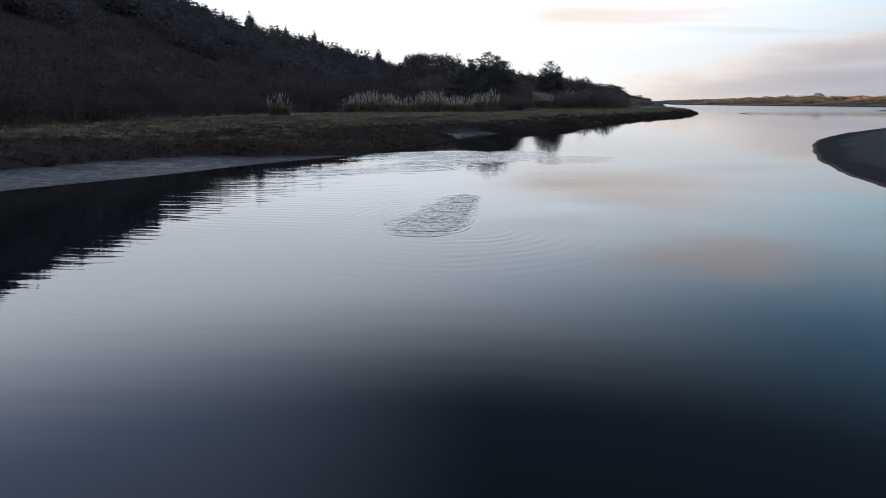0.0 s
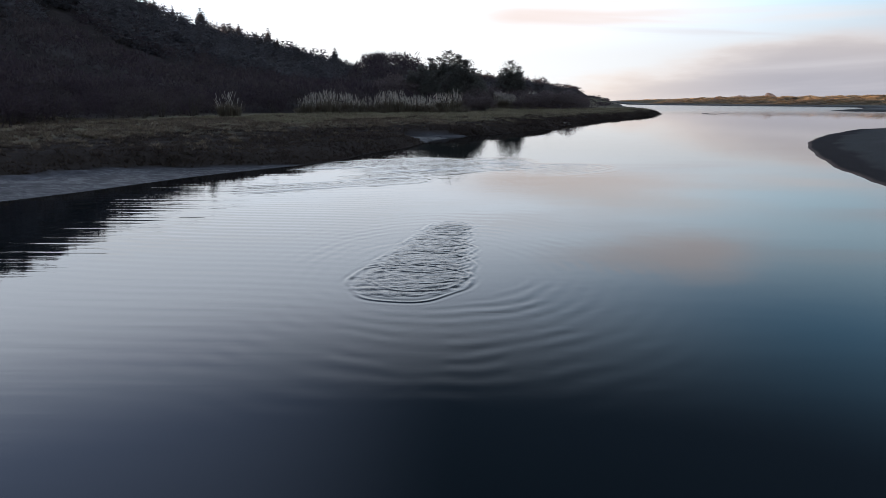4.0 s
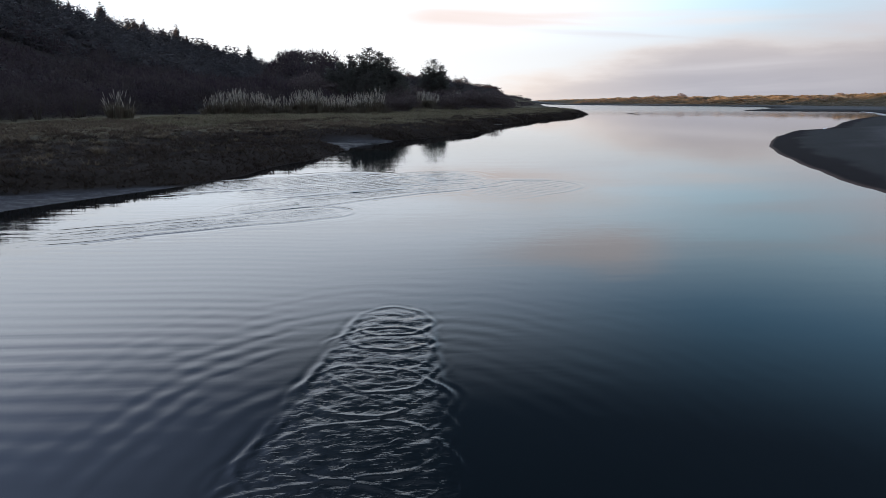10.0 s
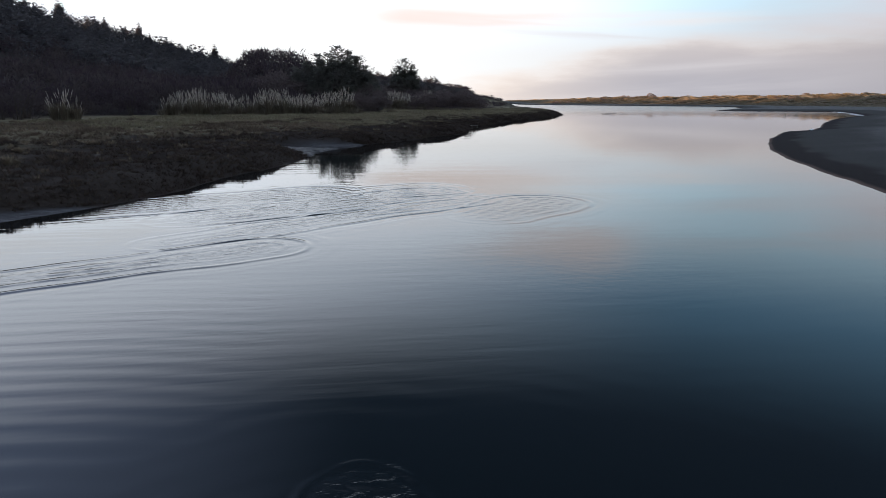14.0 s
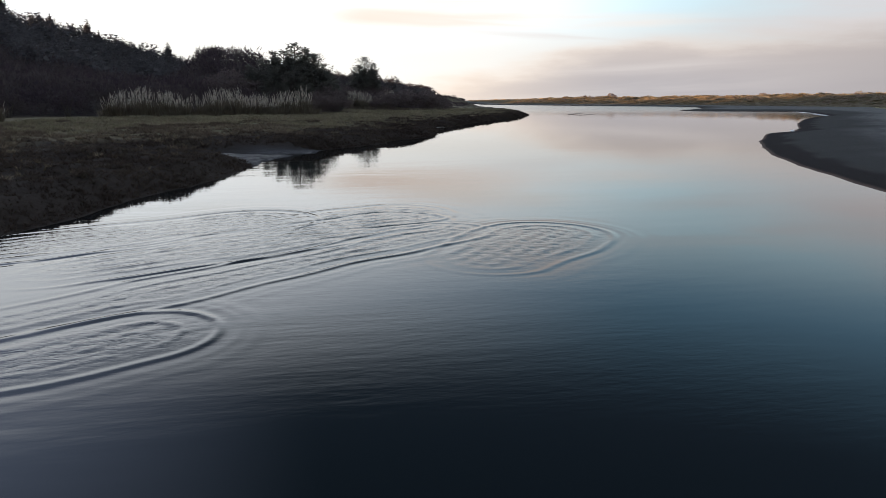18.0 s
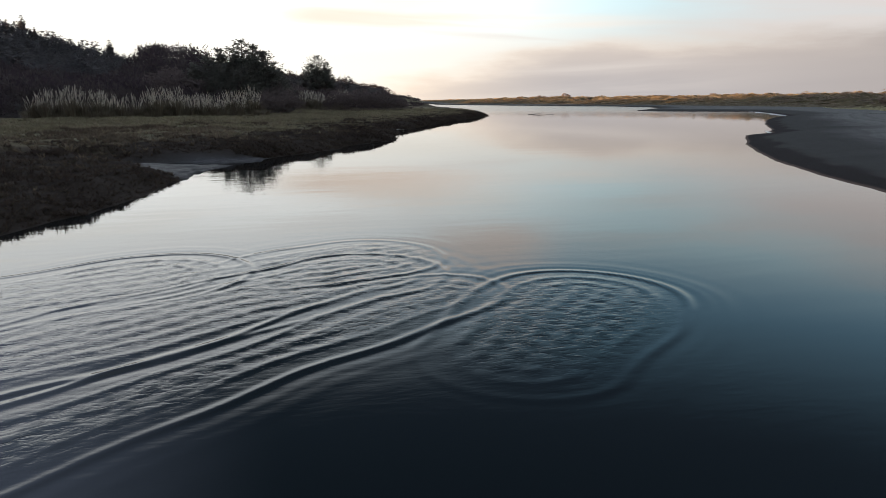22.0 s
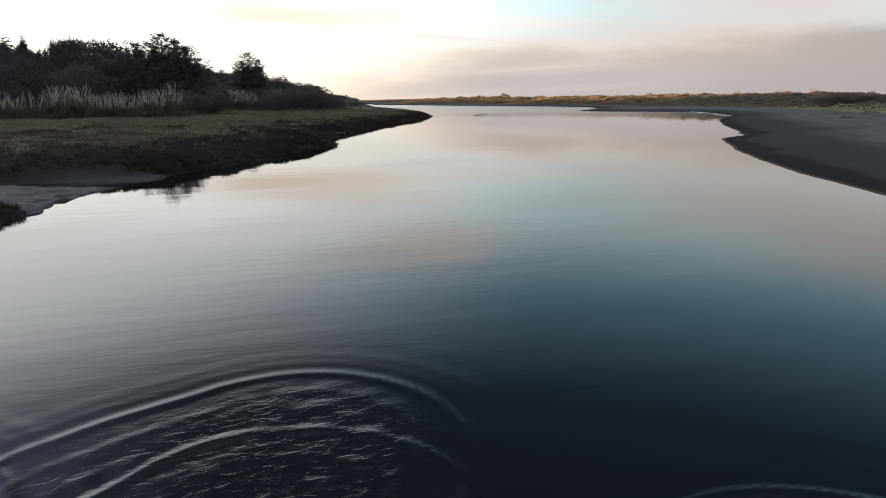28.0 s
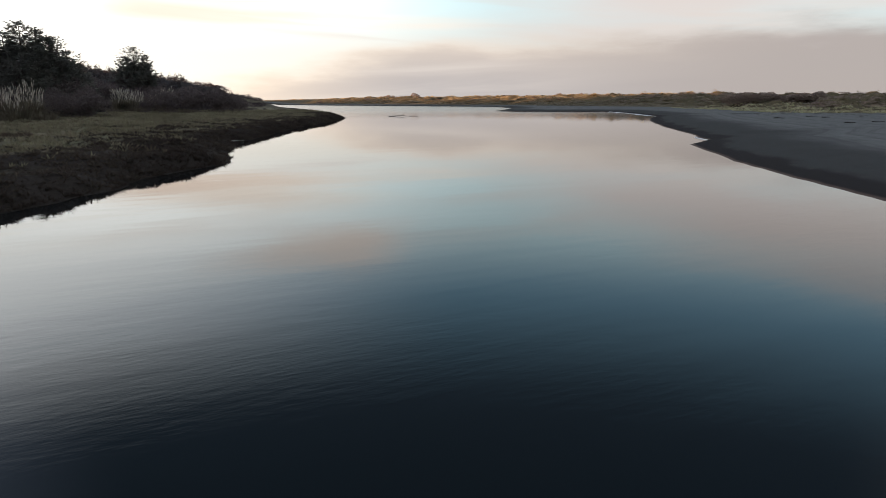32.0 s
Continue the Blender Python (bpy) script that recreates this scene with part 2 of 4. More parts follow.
    nt.links.new(math_node(nt, "ADD", 0.05, math_node(nt, "MULTIPLY", gloss, 0.7)), b.inputs["Specular IOR Level"])
    bp = nt.nodes.new("ShaderNodeBump")
    bp.inputs["Strength"].default_value = 0.5
    bp.inputs["Distance"].default_value = 0.06
    nt.links.new(math_node(nt, "ADD", fine, math_node(nt, "MULTIPLY", mid, 1.5)), bp.inputs["Height"])
    nt.links.new(bp.outputs[0], b.inputs["Normal"])
    return m


def water_material():
    m = bpy.data.materials.new("water")
    m.use_nodes = True
    nt = m.node_tree
    b = nt.nodes["Principled BSDF"]
    b.inputs["Base Color"].default_value = (0.004, 0.0068, 0.008, 1)
    b.inputs["IOR"].default_value = 1.333
    co = nt.nodes.new("ShaderNodeTexCoord").outputs["Object"]
    mp = node(nt, "ShaderNodeMapping")
    mp.inputs["Scale"].default_value = (0.55, 1.6, 1.0)
    mp.inputs["Rotation"].default_value = (0, 0, radians(12))
    nt.links.new(co, mp.inputs["Vector"])
    a = node(nt, "ShaderNodeTexNoise", Scale=1.6, Detail=3.0, Roughness=0.5)
    nt.links.new(mp.outputs[0], a.inputs["Vector"])
    f = node(nt, "ShaderNodeTexNoise", Scale=5.5, Detail=2.0, Roughness=0.5)
    nt.links.new(mp.outputs[0], f.inputs["Vector"])
    g = node(nt, "ShaderNodeTexNoise", Scale=0.05, Detail=3.0, Roughness=0.6)
    nt.links.new(co, g.inputs["Vector"])
    part_y = nt.nodes.new("ShaderNodeSeparateXYZ")
    nt.links.new(co, part_y.inputs[0])
    px, py = part_y.outputs[0], part_y.outputs[1]
    # small wavelets, liveliest in the reach where the creek comes in
    reach = math_node(nt, "MULTIPLY", remap(nt, py, 42.0, 52.0), remap(nt, py, 78.0, 62.0))
    reach = math_node(nt, "MAXIMUM", reach, math_node(nt, "MULTIPLY", math_node(nt, "MULTIPLY", remap(nt, py, 22.0, 30.0), remap(nt, px, 13.0, 5.0)), remap(nt, py, 78.0, 62.0)))
    h = math_node(nt, "ADD", math_node(nt, "MULTIPLY", a.outputs["Fac"], math_node(nt, "ADD", 0.0011, math_node(nt, "MULTIPLY", reach, 0.0016))), math_node(nt, "MULTIPLY", f.outputs["Fac"], math_node(nt, "ADD", 0.0002, math_node(nt, "MULTIPLY", reach, 0.0013))))
    h = math_node(nt, "MULTIPLY", h, remap(nt, g.outputs["Fac"], 0.35, 0.65, 0.3, 1.0))
    lm = node(nt, "ShaderNodeMapping")
    lm.inputs["Scale"].default_value = (0.16, 1.9, 1.0)
    lm.inputs["Rotation"].default_value = (0, 0, radians(-6))
    nt.links.new(co, lm.inputs["Vector"])
    lo = node(nt, "ShaderNodeTexNoise", Scale=1.5, Detail=2.0, Roughness=0.45, Distortion=0.3)
    nt.links.new(lm.outputs[0], lo.inputs["Vector"])
    # long level ripples on the side of the mud bank, glassy water on the sand side
    side = math_node(nt, "MULTIPLY", remap(nt, px, -13.0, 4.0, 0.0085, 0.0005), math_node(nt, "MULTIPLY", remap(nt, py, 30.0, 50.0, 1.0, 0.35), remap(nt, py, 4.0, 22.0, 0.35, 1.0)))
    h = math_node(nt, "ADD", h, math_node(nt, "MULTIPLY", math_node(nt, "MULTIPLY", lo.outputs["Fac"], side), remap(nt, g.outputs["Fac"], 0.38, 0.62, 0.35, 1.0)))
    # broad swell that breaks mirror images into level strokes
    sm = node(nt, "ShaderNodeMapping")
    sm.inputs["Scale"].default_value = (0.12, 0.5, 1.0)
    sm.inputs["Rotation"].default_value = (0, 0, radians(8))
    nt.links.new(co, sm.inputs["Vector"])
    sw = node(nt, "ShaderNodeTexNoise", Scale=1.0, Detail=2.0, Roughness=0.55)
    nt.links.new(sm.outputs[0], sw.inputs["Vector"])
    h = math_node(nt, "ADD", h, math_node(nt, "MULTIPLY", sw.outputs["Fac"], math_node(nt, "MULTIPLY", remap(nt, py, 15.0, 48.0, 0.004, 0.011), remap(nt, px, -12.0, 12.0, 1.3, 0.5))))
    # a breeze ruffles the open reach upstream
    h = math_node(nt, "MULTIPLY", h, remap(nt, py, 130.0, 330.0, 1.0, 3.0))
    nt.links.new(remap(nt, py, 130.0, 330.0, 0.015, 0.18), b.inputs["Roughness"])
    # short broken waves where birds have swum or taken off
    br = nt.nodes.new("ShaderNodeAttribute")
    br.attribute_name = "broken"
    w = node(nt, "ShaderNodeTexNoise", Scale=5.0, Detail=3.0, Roughness=0.52, Distortion=0.6)
    ws = node(nt, "ShaderNodeMapping")
    ws.inputs["Scale"].default_value = (0.95, 1.8, 1.0)
    ws.inputs["Rotation"].default_value = (0, 0, radians(-14))
    nt.links.new(co, ws.inputs["Vector"])
    nt.links.new(ws.outputs[0], w.inputs["Vector"])
    ridge = math_node(nt, "ABSOLUTE", math_node(nt, "SUBTRACT", w.outputs["Fac"], 0.5))
    h = math_node(nt, "ADD", h, math_node(nt, "MULTIPLY", math_node(nt, "SUBTRACT", math_node(nt, "MULTIPLY", w.outputs["Fac"], 0.019), math_node(nt, "MULTIPLY", ridge, 0.011)), br.outputs["Fac"]))
    bp = nt.nodes.new("ShaderNodeBump")
    bp.inputs["Strength"].default_value = 1.0
    bp.inputs["Distance"].default_value = 1.0
    nt.links.new(h, bp.inputs["Height"])
    nt.links.new(bp.outputs[0], b.inputs["Normal"])
    return m


GROUND = ground_material()
WATER = water_material()

# ---- plan ----
LEFT_SHORE = ((-140, -60), (0, -28), (21, -22.4), (28, -18.4), (34.5, -15.6), (41, -11.7), (46, -9.6), (51, -8.6), (57, -6.3), (63, -5.3), (68, -4.8), (71, -3.5), (75, -1), (79, 1.6), (84, 5),
              (88, 7), (91, 8.5), (94, 11.5), (97, 13), (105, 14.5), (116, 16.8), (122, 20), (140, 28), (160, 38), (182, 50), (200, 58), (215, 62), (228, 66), (265, 75), (420, 100), (636, 150), (4600, 1000))
RIGHT_SHORE = ((-140, 60), (0, 22.9), (15, 18.4), (26, 18.0), (33, 19.6), (41, 21.9), (50, 25.5), (58, 29.05), (66, 32.95), (73, 37.5), (82, 43.65), (92, 51.8), (95, 54.2), (96.8, 57.2), (98.2, 59.8), (99.5, 61.8), (101, 63), (103, 64.3), (106, 67.4), (127, 84),
               (142, 97), (152, 106), (165, 119), (181, 137), (206, 154), (230, 169), (240, 174), (246, 162), (252, 153), (258, 146), (265, 143), (273, 146), (285, 155), (298, 166), (350, 205), (403, 232), (450, 233), (560, 190), (620, 172), (680, 166), (4600, 1010))
TREE_LINE = ((-140, -110), (0, -75), (46, -55), (69, -51), (104, -52), (125, -52), (140, -50), (152, -46), (160, -42), (163, -29), (167, -19), (172, -9), (182, -3), (198, 0), (225, 3), (250, 8), (258, 24), (270, 40), (420, 62), (636, 110), (4600, 900))
GRASS_LINE = ((-140, 230), (0, 205), (60, 185), (123, 169), (140, 165), (165, 163), (185, 178), (212, 197), (250, 220), (300, 237), (350, 248), (403, 258), (450, 262), (560, 222), (640, 202), (700, 190), (4600, 1030))
# hill: degrees left of +y, way to the ridge, its height
# entries from 45 degrees on are out of view, added to block the sun
RIDGE = ((-24, 1500, 2), (-16, 1300, 10), (-10, 1100, 20), (-5, 950, 29), (0, 850, 33), (5, 780, 32), (9, 760, 38), (13, 780, 48), (18, 760, 64), (22, 700, 71), (26, 640, 77), (30, 580, 88), (36, 520, 93), (45, 480, 110), (70, 460, 120), (110, 460, 100), (140, 500, 20), (170, 500, 0))


def curve(points, y):
    p = np.array(points, float)
    return np.interp(y, p[:, 0], p[:, 1])


def soft(t):
    t = np.clip(t, 0, 1)
    return t * t * (3 - 2 * t)


def lumps(x, y, size, seed=0.0, octaves=3):
    """Smooth random relief, about -1 to 1."""
    out, amp, k = np.zeros(np.broadcast(x, y).shape), 1.0, 2 * math.pi / size
    rs = np.random.RandomState(int(seed * 10) + 5)
    for o in range(octaves):
        for _ in range(4):
            a, ph = rs.uniform(0, 2 * math.pi), rs.uniform(0, 2 * math.pi)
            kk = k * rs.uniform(0.7, 1.4)
            out = out + amp * 0.35 * np.sin(kk * (x * math.cos(a) + y * math.sin(a)) + ph + 1.5 * np.sin(0.37 * kk * (x * math.sin(a) - y * math.cos(a)) + ph * 2))
        amp, k = amp * 0.5, k * 2.1
    return out


def shore_left(y):
    return curve(LEFT_SHORE, y) + 0.5 * soft((y - 36) / 8) * (1 - soft((y - 68) / 12)) + 0.35 * lumps(y, y * 0, 5.0, 1) * soft((y - 44) / 8)


def shore_right(y):
    return curve(RIGHT_SHORE, y) + 0.12 * lumps(y, y * 0, 7.0, 2)


def slant(points, y):
    e = 4.0
    return 1 / np.sqrt(1 + ((curve(points, y + e) - curve(points, y - e)) / (2 * e)) ** 2)


def hill(x, y):
    dx, dy = x - 0.0, y - 0.0
    r, az = np.hypot(dx, dy), np.degrees(np.arctan2(-dx, dy))
    p = np.array(RIDGE, float)
    R, H = np.interp(az, p[:, 0], p[:, 1]), np.interp(az, p[:, 0], p[:, 2])
    inland = (curve(TREE_LINE, y) - x) * slant(TREE_LINE, y)
    rise = np.clip(inland / np.maximum(inland + (R - r), 1.0), 0, 1)
    rise = np.where(r > R, 1.0, rise)
    knoll = 17 * np.exp(-(((az - 5.8) / 3.2) ** 4)) * np.exp(-(((r - 370) / 90) ** 2)) * (inland > 0) * soft(inland / 40)
    knoll = knoll + 6.5 * np.exp(-(((x - 86) / 24) ** 2) - ((y - 496) / 55) ** 2) * soft((shore_left(y) - x) / 12)
    knoll = knoll + 1.2 * soft(inland / 22)
    return knoll + np.where(inland > 0, H * (0.75 * soft(rise) + 0.25 * rise) * (1 + 0.05 * lumps(x, y, 120, 3)), 0) * soft(inland / 15)


def mud_width(y):
    return 5.5 * soft((y + 60) / 40) * (1 - soft((y - 33) / 10)) + 0.01


def height(x, y):
    xl, xr = shore_left(y), shore_right(y)
    dl, dr = (xl - x) * slant(LEFT_SHORE, y), (x - xr) * slant(RIGHT_SHORE, y)
    # marsh: a mud margin or a cut edge, then turf
    mw = mud_width(y)
    beyond = dl - mw
    # the creek mouth: a low wedge of mud cut by a narrow channel that winds inland
    s = np.clip(dl / 7.5, 0, 1.4)
    creek = soft((y - 63.6 - 6.6 * s - 0.5 * lumps(x, y, 3, 31)) / 1.4) * soft((77.6 - 2.2 * s - y) / 1.5) * soft((1.12 - s) / 0.3)
    run = 73.8 - 0.10 * (x + 4) + 0.5 * np.sin(x * 0.55)
    gully = np.exp(-(((y - run) / (0.75 + 0.05 * np.clip(dl, 0, 9))) ** 2)) * soft((x + 40) / 8) * (dl > -1)
    flat = 0.07 + 0.030 * np.clip(dl, 0, 8) + 0.035 * lumps(x, y, 1.6, 32)
    edge = (0.07 + 0.02 * lumps(x, y, 1.8, 16)) * np.clip(dl, 0, mw) + (0.78 + 0.12 * lumps(x, y, 4, 4)) * soft((beyond + 0.1) / 2.6)
    turf = 0.2 * soft(beyond / 14) + 0.12 * soft((beyond - 10) / 45) + 0.10 * lumps(x, y, 6, 5) * soft(beyond / 4) + 0.13 * lumps(x, y, 11, 15) * soft(beyond / 3) * (1 - soft((beyond - 22) / 15)) + 0.05 * lumps(x, y, 1.7, 6) * soft(beyond / 1.5)
    tip = 1 - 0.55 * soft((y - 110) / 90)
    left = (edge + turf * tip) * (1 - creek) + flat * creek + hill(x, y)
    left = left - (0.42 * creek + 0.7 * soft((dl - 5) / 4) * (1 - creek)) * gully * (1 - soft((dl - 24) / 12))
    # sand flat with a wet apron, then dunes
    back = x - curve(GRASS_LINE, y)
    far = soft((y - 250) / 200)
    right = 0.10 * soft(dr / 0.6) + 0.45 * soft(dr / 9) + 0.010 * np.clip(dr, 0, 90) + 0.04 * lumps(x, y, 9, 7) * soft(dr / 6) + 0.05 * soft((dr - 4.6 - 0.5 * lumps(x, y, 12, 9)) / 0.9)
    dune = (1.7 + 1.2 * far) * soft(back / 60) + 1.7 * (1 - far) * soft((back - 25) / 80) + (0.6 + 1.5 * soft(back / 50)) * (1 - 0.5 * far) * np.maximum(lumps(x, y, 26, 8, 4), -0.9) * soft(back / 22)
    dune = dune + (1.9 * soft((y - 230) / 110) - 1.1 * soft((y - 420) / 150)) * soft(back / 50)
    crest = np.abs(lumps(x, y, 24, 21, 3))
    dune = dune + (0.3 + 0.45 * far) * soft(back / 14) * (1 - np.minimum(crest / 0.7, 1.2)) * soft((back + 8) / 30) + 0.55 * far * soft(back / 30)
    dune = dune + (0.30 * (1 - 0.4 * far) * lumps(x, y, 9, 41) + 0.12 * lumps(x, y, 5, 42)) * soft(back / 20)
    right = right + np.maximum(dune, 0)
    bed = -1.6 * soft(np.minimum(-dl, -dr) / 8)
    z = np.where(dl > 0, left, np.where(dr > 0, right, bed))
    return z, dl, dr, beyond, back, creek


def grid_mesh(name, X, Y, Z, mat, attrs=()):
    n, m = X.shape
    v = np.stack([X, Y, Z], -1).reshape(-1, 3)
    i = np.arange(n * m).reshape(n, m)
    f = np.stack([i[:-1, :-1], i[:-1, 1:], i[1:, 1:], i[1:, :-1]], -1).reshape(-1, 4)
    me = raw_mesh(name, v, f, mat)
    me.polygons.foreach_set("use_smooth", np.ones(len(f), bool))
    for key, val in attrs:
        me.attributes.new(key, "FLOAT", "POINT").data.foreach_set("value", val.reshape(-1).astype(np.float32))
    return me


def raw_mesh(name, v, f, mat=None):
    """A mesh from an array of places and an array of faces with equal corners."""
    me = bpy.data.meshes.new(name)
    f = np.asarray(f, np.int32)
    me.vertices.add(len(v))
    me.vertices.foreach_set("co", np.asarray(v, np.float32).ravel())
    k = f.shape[1]
    me.loops.add(f.size)
    me.loops.foreach_set("vertex_index", f.ravel())
    me.polygons.add(len(f))
    me.polygons.foreach_set("loop_start", np.arange(0, f.size, k, dtype=np.int32))
    me.update(calc_edges=True)
    if mat:
        me.materials.append(mat)
    return me


def build_ground():
    ys = np.concatenate([np.arange(-140, 10, 6.0), np.arange(10, 63, 0.7), np.arange(63, 81, 0.3), np.arange(81, 125, 0.7), np.arange(125, 320, 2.2), np.arange(320, 760, 4.0), np.geomspace(760, 4600, 26)])
    out = np.concatenate([np.array([0, 0.12, 0.25, 0.4, 0.6, 0.8, 1.05, 1.3, 1.6, 2]), np.arange(2.6, 12, 0.7), np.arange(12, 50, 1.8), np.arange(50, 200, 2.6), np.geomspace(200, 3600, 40)])
    bed = np.linspace(0, 1, 9)[1:-1]
    xl, xr = shore_left(ys), shore_right(ys)
    X = np.concatenate([xl[:, None] - out[::-1][None], xl[:, None] + (xr - xl)[:, None] * bed[None], xr[:, None] + out[None]], 1)
    Y = np.repeat(ys[:, None], X.shape[1], 1)
    Z, dl, dr, beyond, back, creek = height(X, Y)
    n = lumps(X, Y, 12, 9)
    sand = (dr > -2).astype(float)
    dune = soft((back + 3 * n) / 6) * sand
    wet = (1 - soft((dr - 1.9 - 0.6 * n) / 1.4)) * sand
    damp = (1 - soft((dr - 6.5 - 1.6 * lumps(X, Y, 34, 44) - 0.5 * n) / 8)) * sand
    tide = (1 - soft(np.abs(dr - 2.5 - 0.6 * n) / 0.3)) * soft((lumps(X, Y, 16, 43) + 0.6) / 0.6) * sand
    mud = np.maximum((1 - soft((beyond + 0.3) / 0.9)) * (mud_width(Y) > 0.6), creek) * (dl > -3)
    # mask for the painted sun gold on sandy tops of the far dunes
    sunlit_sand = dune * soft((Y - 330) / 90) * soft((lumps(X, Y, 9, 22) - 0.05) / 0.4) * soft((back - 30) / 20)
    cut = (1 - soft((beyond - 5.0 + 3.5 * soft((Y - 85) / 25) - 14 * (1 - soft((Y - 45) / 50)) - 4.0 * n) / 12)) * (dl > -1) * (1 - sand)
    me = grid_mesh("ground", X, Y, Z, GROUND, (("sand", sand), ("dune", dune), ("wet", wet), ("damp", damp), ("tide", tide), ("mud", mud), ("cut", cut), ("wood", soft((curve(TREE_LINE, Y) - X) / 8) * (1 - sand)), ("reach", dr * 0.12 + 0.10 * lumps(X, Y, 40, 45)), ("sunlit_sand", sunlit_sand), ("lap", (1 - soft(np.abs(dr - 0.12) / 0.24)) * sand)))
    tagged(new("ground", me), "marsh turf, mud margin, dark sand flat, dunes and wooded hillside", "ground", kind="structure")


build_ground()


# water stirred by swimming birds: from, to, reach, strength
WAKES = (((-14.0, 39.0), (-3.4, 44.2), 2.3, 1.0), ((-7.0, 38.2), (1.4, 43.2), 2.1, 1.0), ((-7.0, 34.0), (3.2, 41.4), 1.3, 1.0), ((3.3, 37.4), (5.8, 40.2), 2.15, 1.0),
         ((-12.0, 28.8), (-4.2, 33.0), 1.3, 1.0), ((-0.2, 44.2), (1.8, 44.9), 2.2, 1.0))


def chop(x, y, seed, d):
    """Short broken waves that run mostly across d, about -1 to 1."""
    rs = np.random.RandomState(int(seed * 100))
    z = 0
    for q in range(14):
        a = math.atan2(d[1], d[0]) + rs.normal() * 0.75 + (math.pi / 2 if q % 3 == 0 else 0)
        k = 2 * math.pi / rs.uniform(0.24, 0.55)
        z = z + np.sin(k * (x * math.cos(a) + y * math.sin(a)) + rs.uniform(0, 6.28) + 0.9 * np.sin(0.31 * k * (y * math.cos(a) - x * math.sin(a)) + q)) / k
    return z * 2.6


def ripples(x, y):
    """Height of the water: wakes of birds that have passed, a take-off track with its rings, and slow swell."""
    z, broken = np.zeros_like(x), np.zeros_like(x)
    for k, (a, b, w, power) in enumerate(WAKES):
        a, b = np.array(a), np.array(b)
        d = b - a
        L = np.hypot(*d)
        d = d / L
        s = (x - a[0]) * d[0] + (y - a[1]) * d[1]
        n = -(x - a[0]) * d[1] + (y - a[1]) * d[0]
        u = np.clip(s / L, 0, 1)
        out = np.hypot(s - u * L, n) - w * (0.8 + 0.2 * u) + 0.10 * np.sin(0.8 * s + k) + 0.05 * np.sin(2.1 * s + 2 * k)
        trail = soft((s + 3) / 5)
        vary = 0.75 + 0.25 * np.sin(0.55 * s + 1.7 * k + 0.8 * np.sign(n))
        rim = np.zeros_like(x)
        for at, high, wide, length in ((0.0, 0.0125, 0.30, 0.47), (-0.62, 0.0075, 0.30, 0.44), (-1.15, 0.005, 0.28, 0.40), (0.75, 0.0016, 0.5, 0.7)):
            q = out - at
            rim += high * (np.cos(q * 2 * math.pi / length) + 0.25 * np.cos(q * 4 * math.pi / length)) * np.exp(-((q / wide) ** 2))
        lie = soft((0.2 - out) / 1.5) * trail
        along = 0.0035 * np.sin(2 * math.pi * n / 0.52 + 1.1 * np.sin(0.6 * s + k) + 0.7 * np.sin(1.7 * s)) * lie
        broken = np.maximum(broken, 0.42 * lie * power)
        z += (rim * vary * trail + along) * power + 0.004 * chop(x, y, L, d) * lie
    # take-off track: broken water between two crests, and the rings of the wing beats, wider with age
    x, y = x + 1.0, y - 1.4
    u = (19.0 - y) / 6.6
    mid_x, half = -0.58 - 0.80 * np.clip(u, -0.3, 1.3), 0.72 + 0.70 * np.clip(u, -0.3, 1.3)
    half = half * np.sqrt(np.clip(1 - (np.clip(12.6 - y, 0, 9) / 1.6) ** 2, 0.0, 1))
    off = np.abs(x - mid_x) - half
    inside = soft((y - 10.8) / 0.5) * soft((20.2 - y) / 1.2)
    lie = inside * soft((0.1 - off) / 0.5)
    broken = np.maximum(broken, 0.58 * lie)
    z += inside * (0.0055 * chop(x, y, 3.3, (0.05, 1.0)) * soft((0.15 - off) / 0.4) + 0.007 * np.cos(off * 2 * math.pi / 0.30) * np.exp(-((off / 0.16) ** 2)) * (0.55 + 0.45 * np.sin(3.1 * y + 2 * (x > mid_x))))
    for k in range(11):
        cy = 19.1 - 0.68 * k
        v = (19.0 - cy) / 6.6
        cx, r0 = -0.58 - 0.78 * min(v, 1.3) + 0.05 * math.sin(2.4 * k), (0.73 + 0.68 * min(v, 1.3)) * (1 + 0.06 * math.sin(4.1 * k))
        r, a = np.hypot(x - cx, (y - cy) * 0.9), np.arctan2(y - cy, x - cx)
        r = r * (1 + 0.05 * np.sin(3 * a + k) + 0.025 * np.sin(7 * a + 2 * k))
        q = r - r0
        turn = 0.6 + 0.4 * np.sin(a + 2.4 + 1.2 * math.sin(2.2 * k)) if k < 10 else 0.9
        z += 0.0062 * (np.cos(q * 2 * math.pi / 0.21) + 0.3 * np.cos(q * 4 * math.pi / 0.21)) * np.exp(-((q / 0.13) ** 2)) * turn
        for inner, high in ((0.72, 0.0016), (0.45, 0.0013)):
            q = r - r0 * inner
            z += high * np.cos(q * 2 * math.pi / 0.16) * np.exp(-((q / 0.12) ** 2)) * (0.6 + 0.4 * np.sin(2 * a + k))
    # rings that run out from it, worn into arcs
    r, a = np.hypot(x + 0.7, (y - 13.5) * 0.8), np.arctan2(y - 13.5, x + 0.7)
    arc = (0.6 + 0.4 * np.sin(2 * a + 0.6 * r + 1)) * (0.25 + 0.95 * soft((lumps(x, y, 2.2, 71) + 0.55) / 1.1))
    z += 0.0024 * arc * np.cos(2 * math.pi * (r / (0.33 + 0.012 * r) + 0.10 * np.sin(3 * a) + 0.16 * lumps(x, y, 3.4, 72))) * soft((r - 1.5) / 1.5) * np.exp(-(np.maximum(r - 2, 0) / 3.4) ** 2)
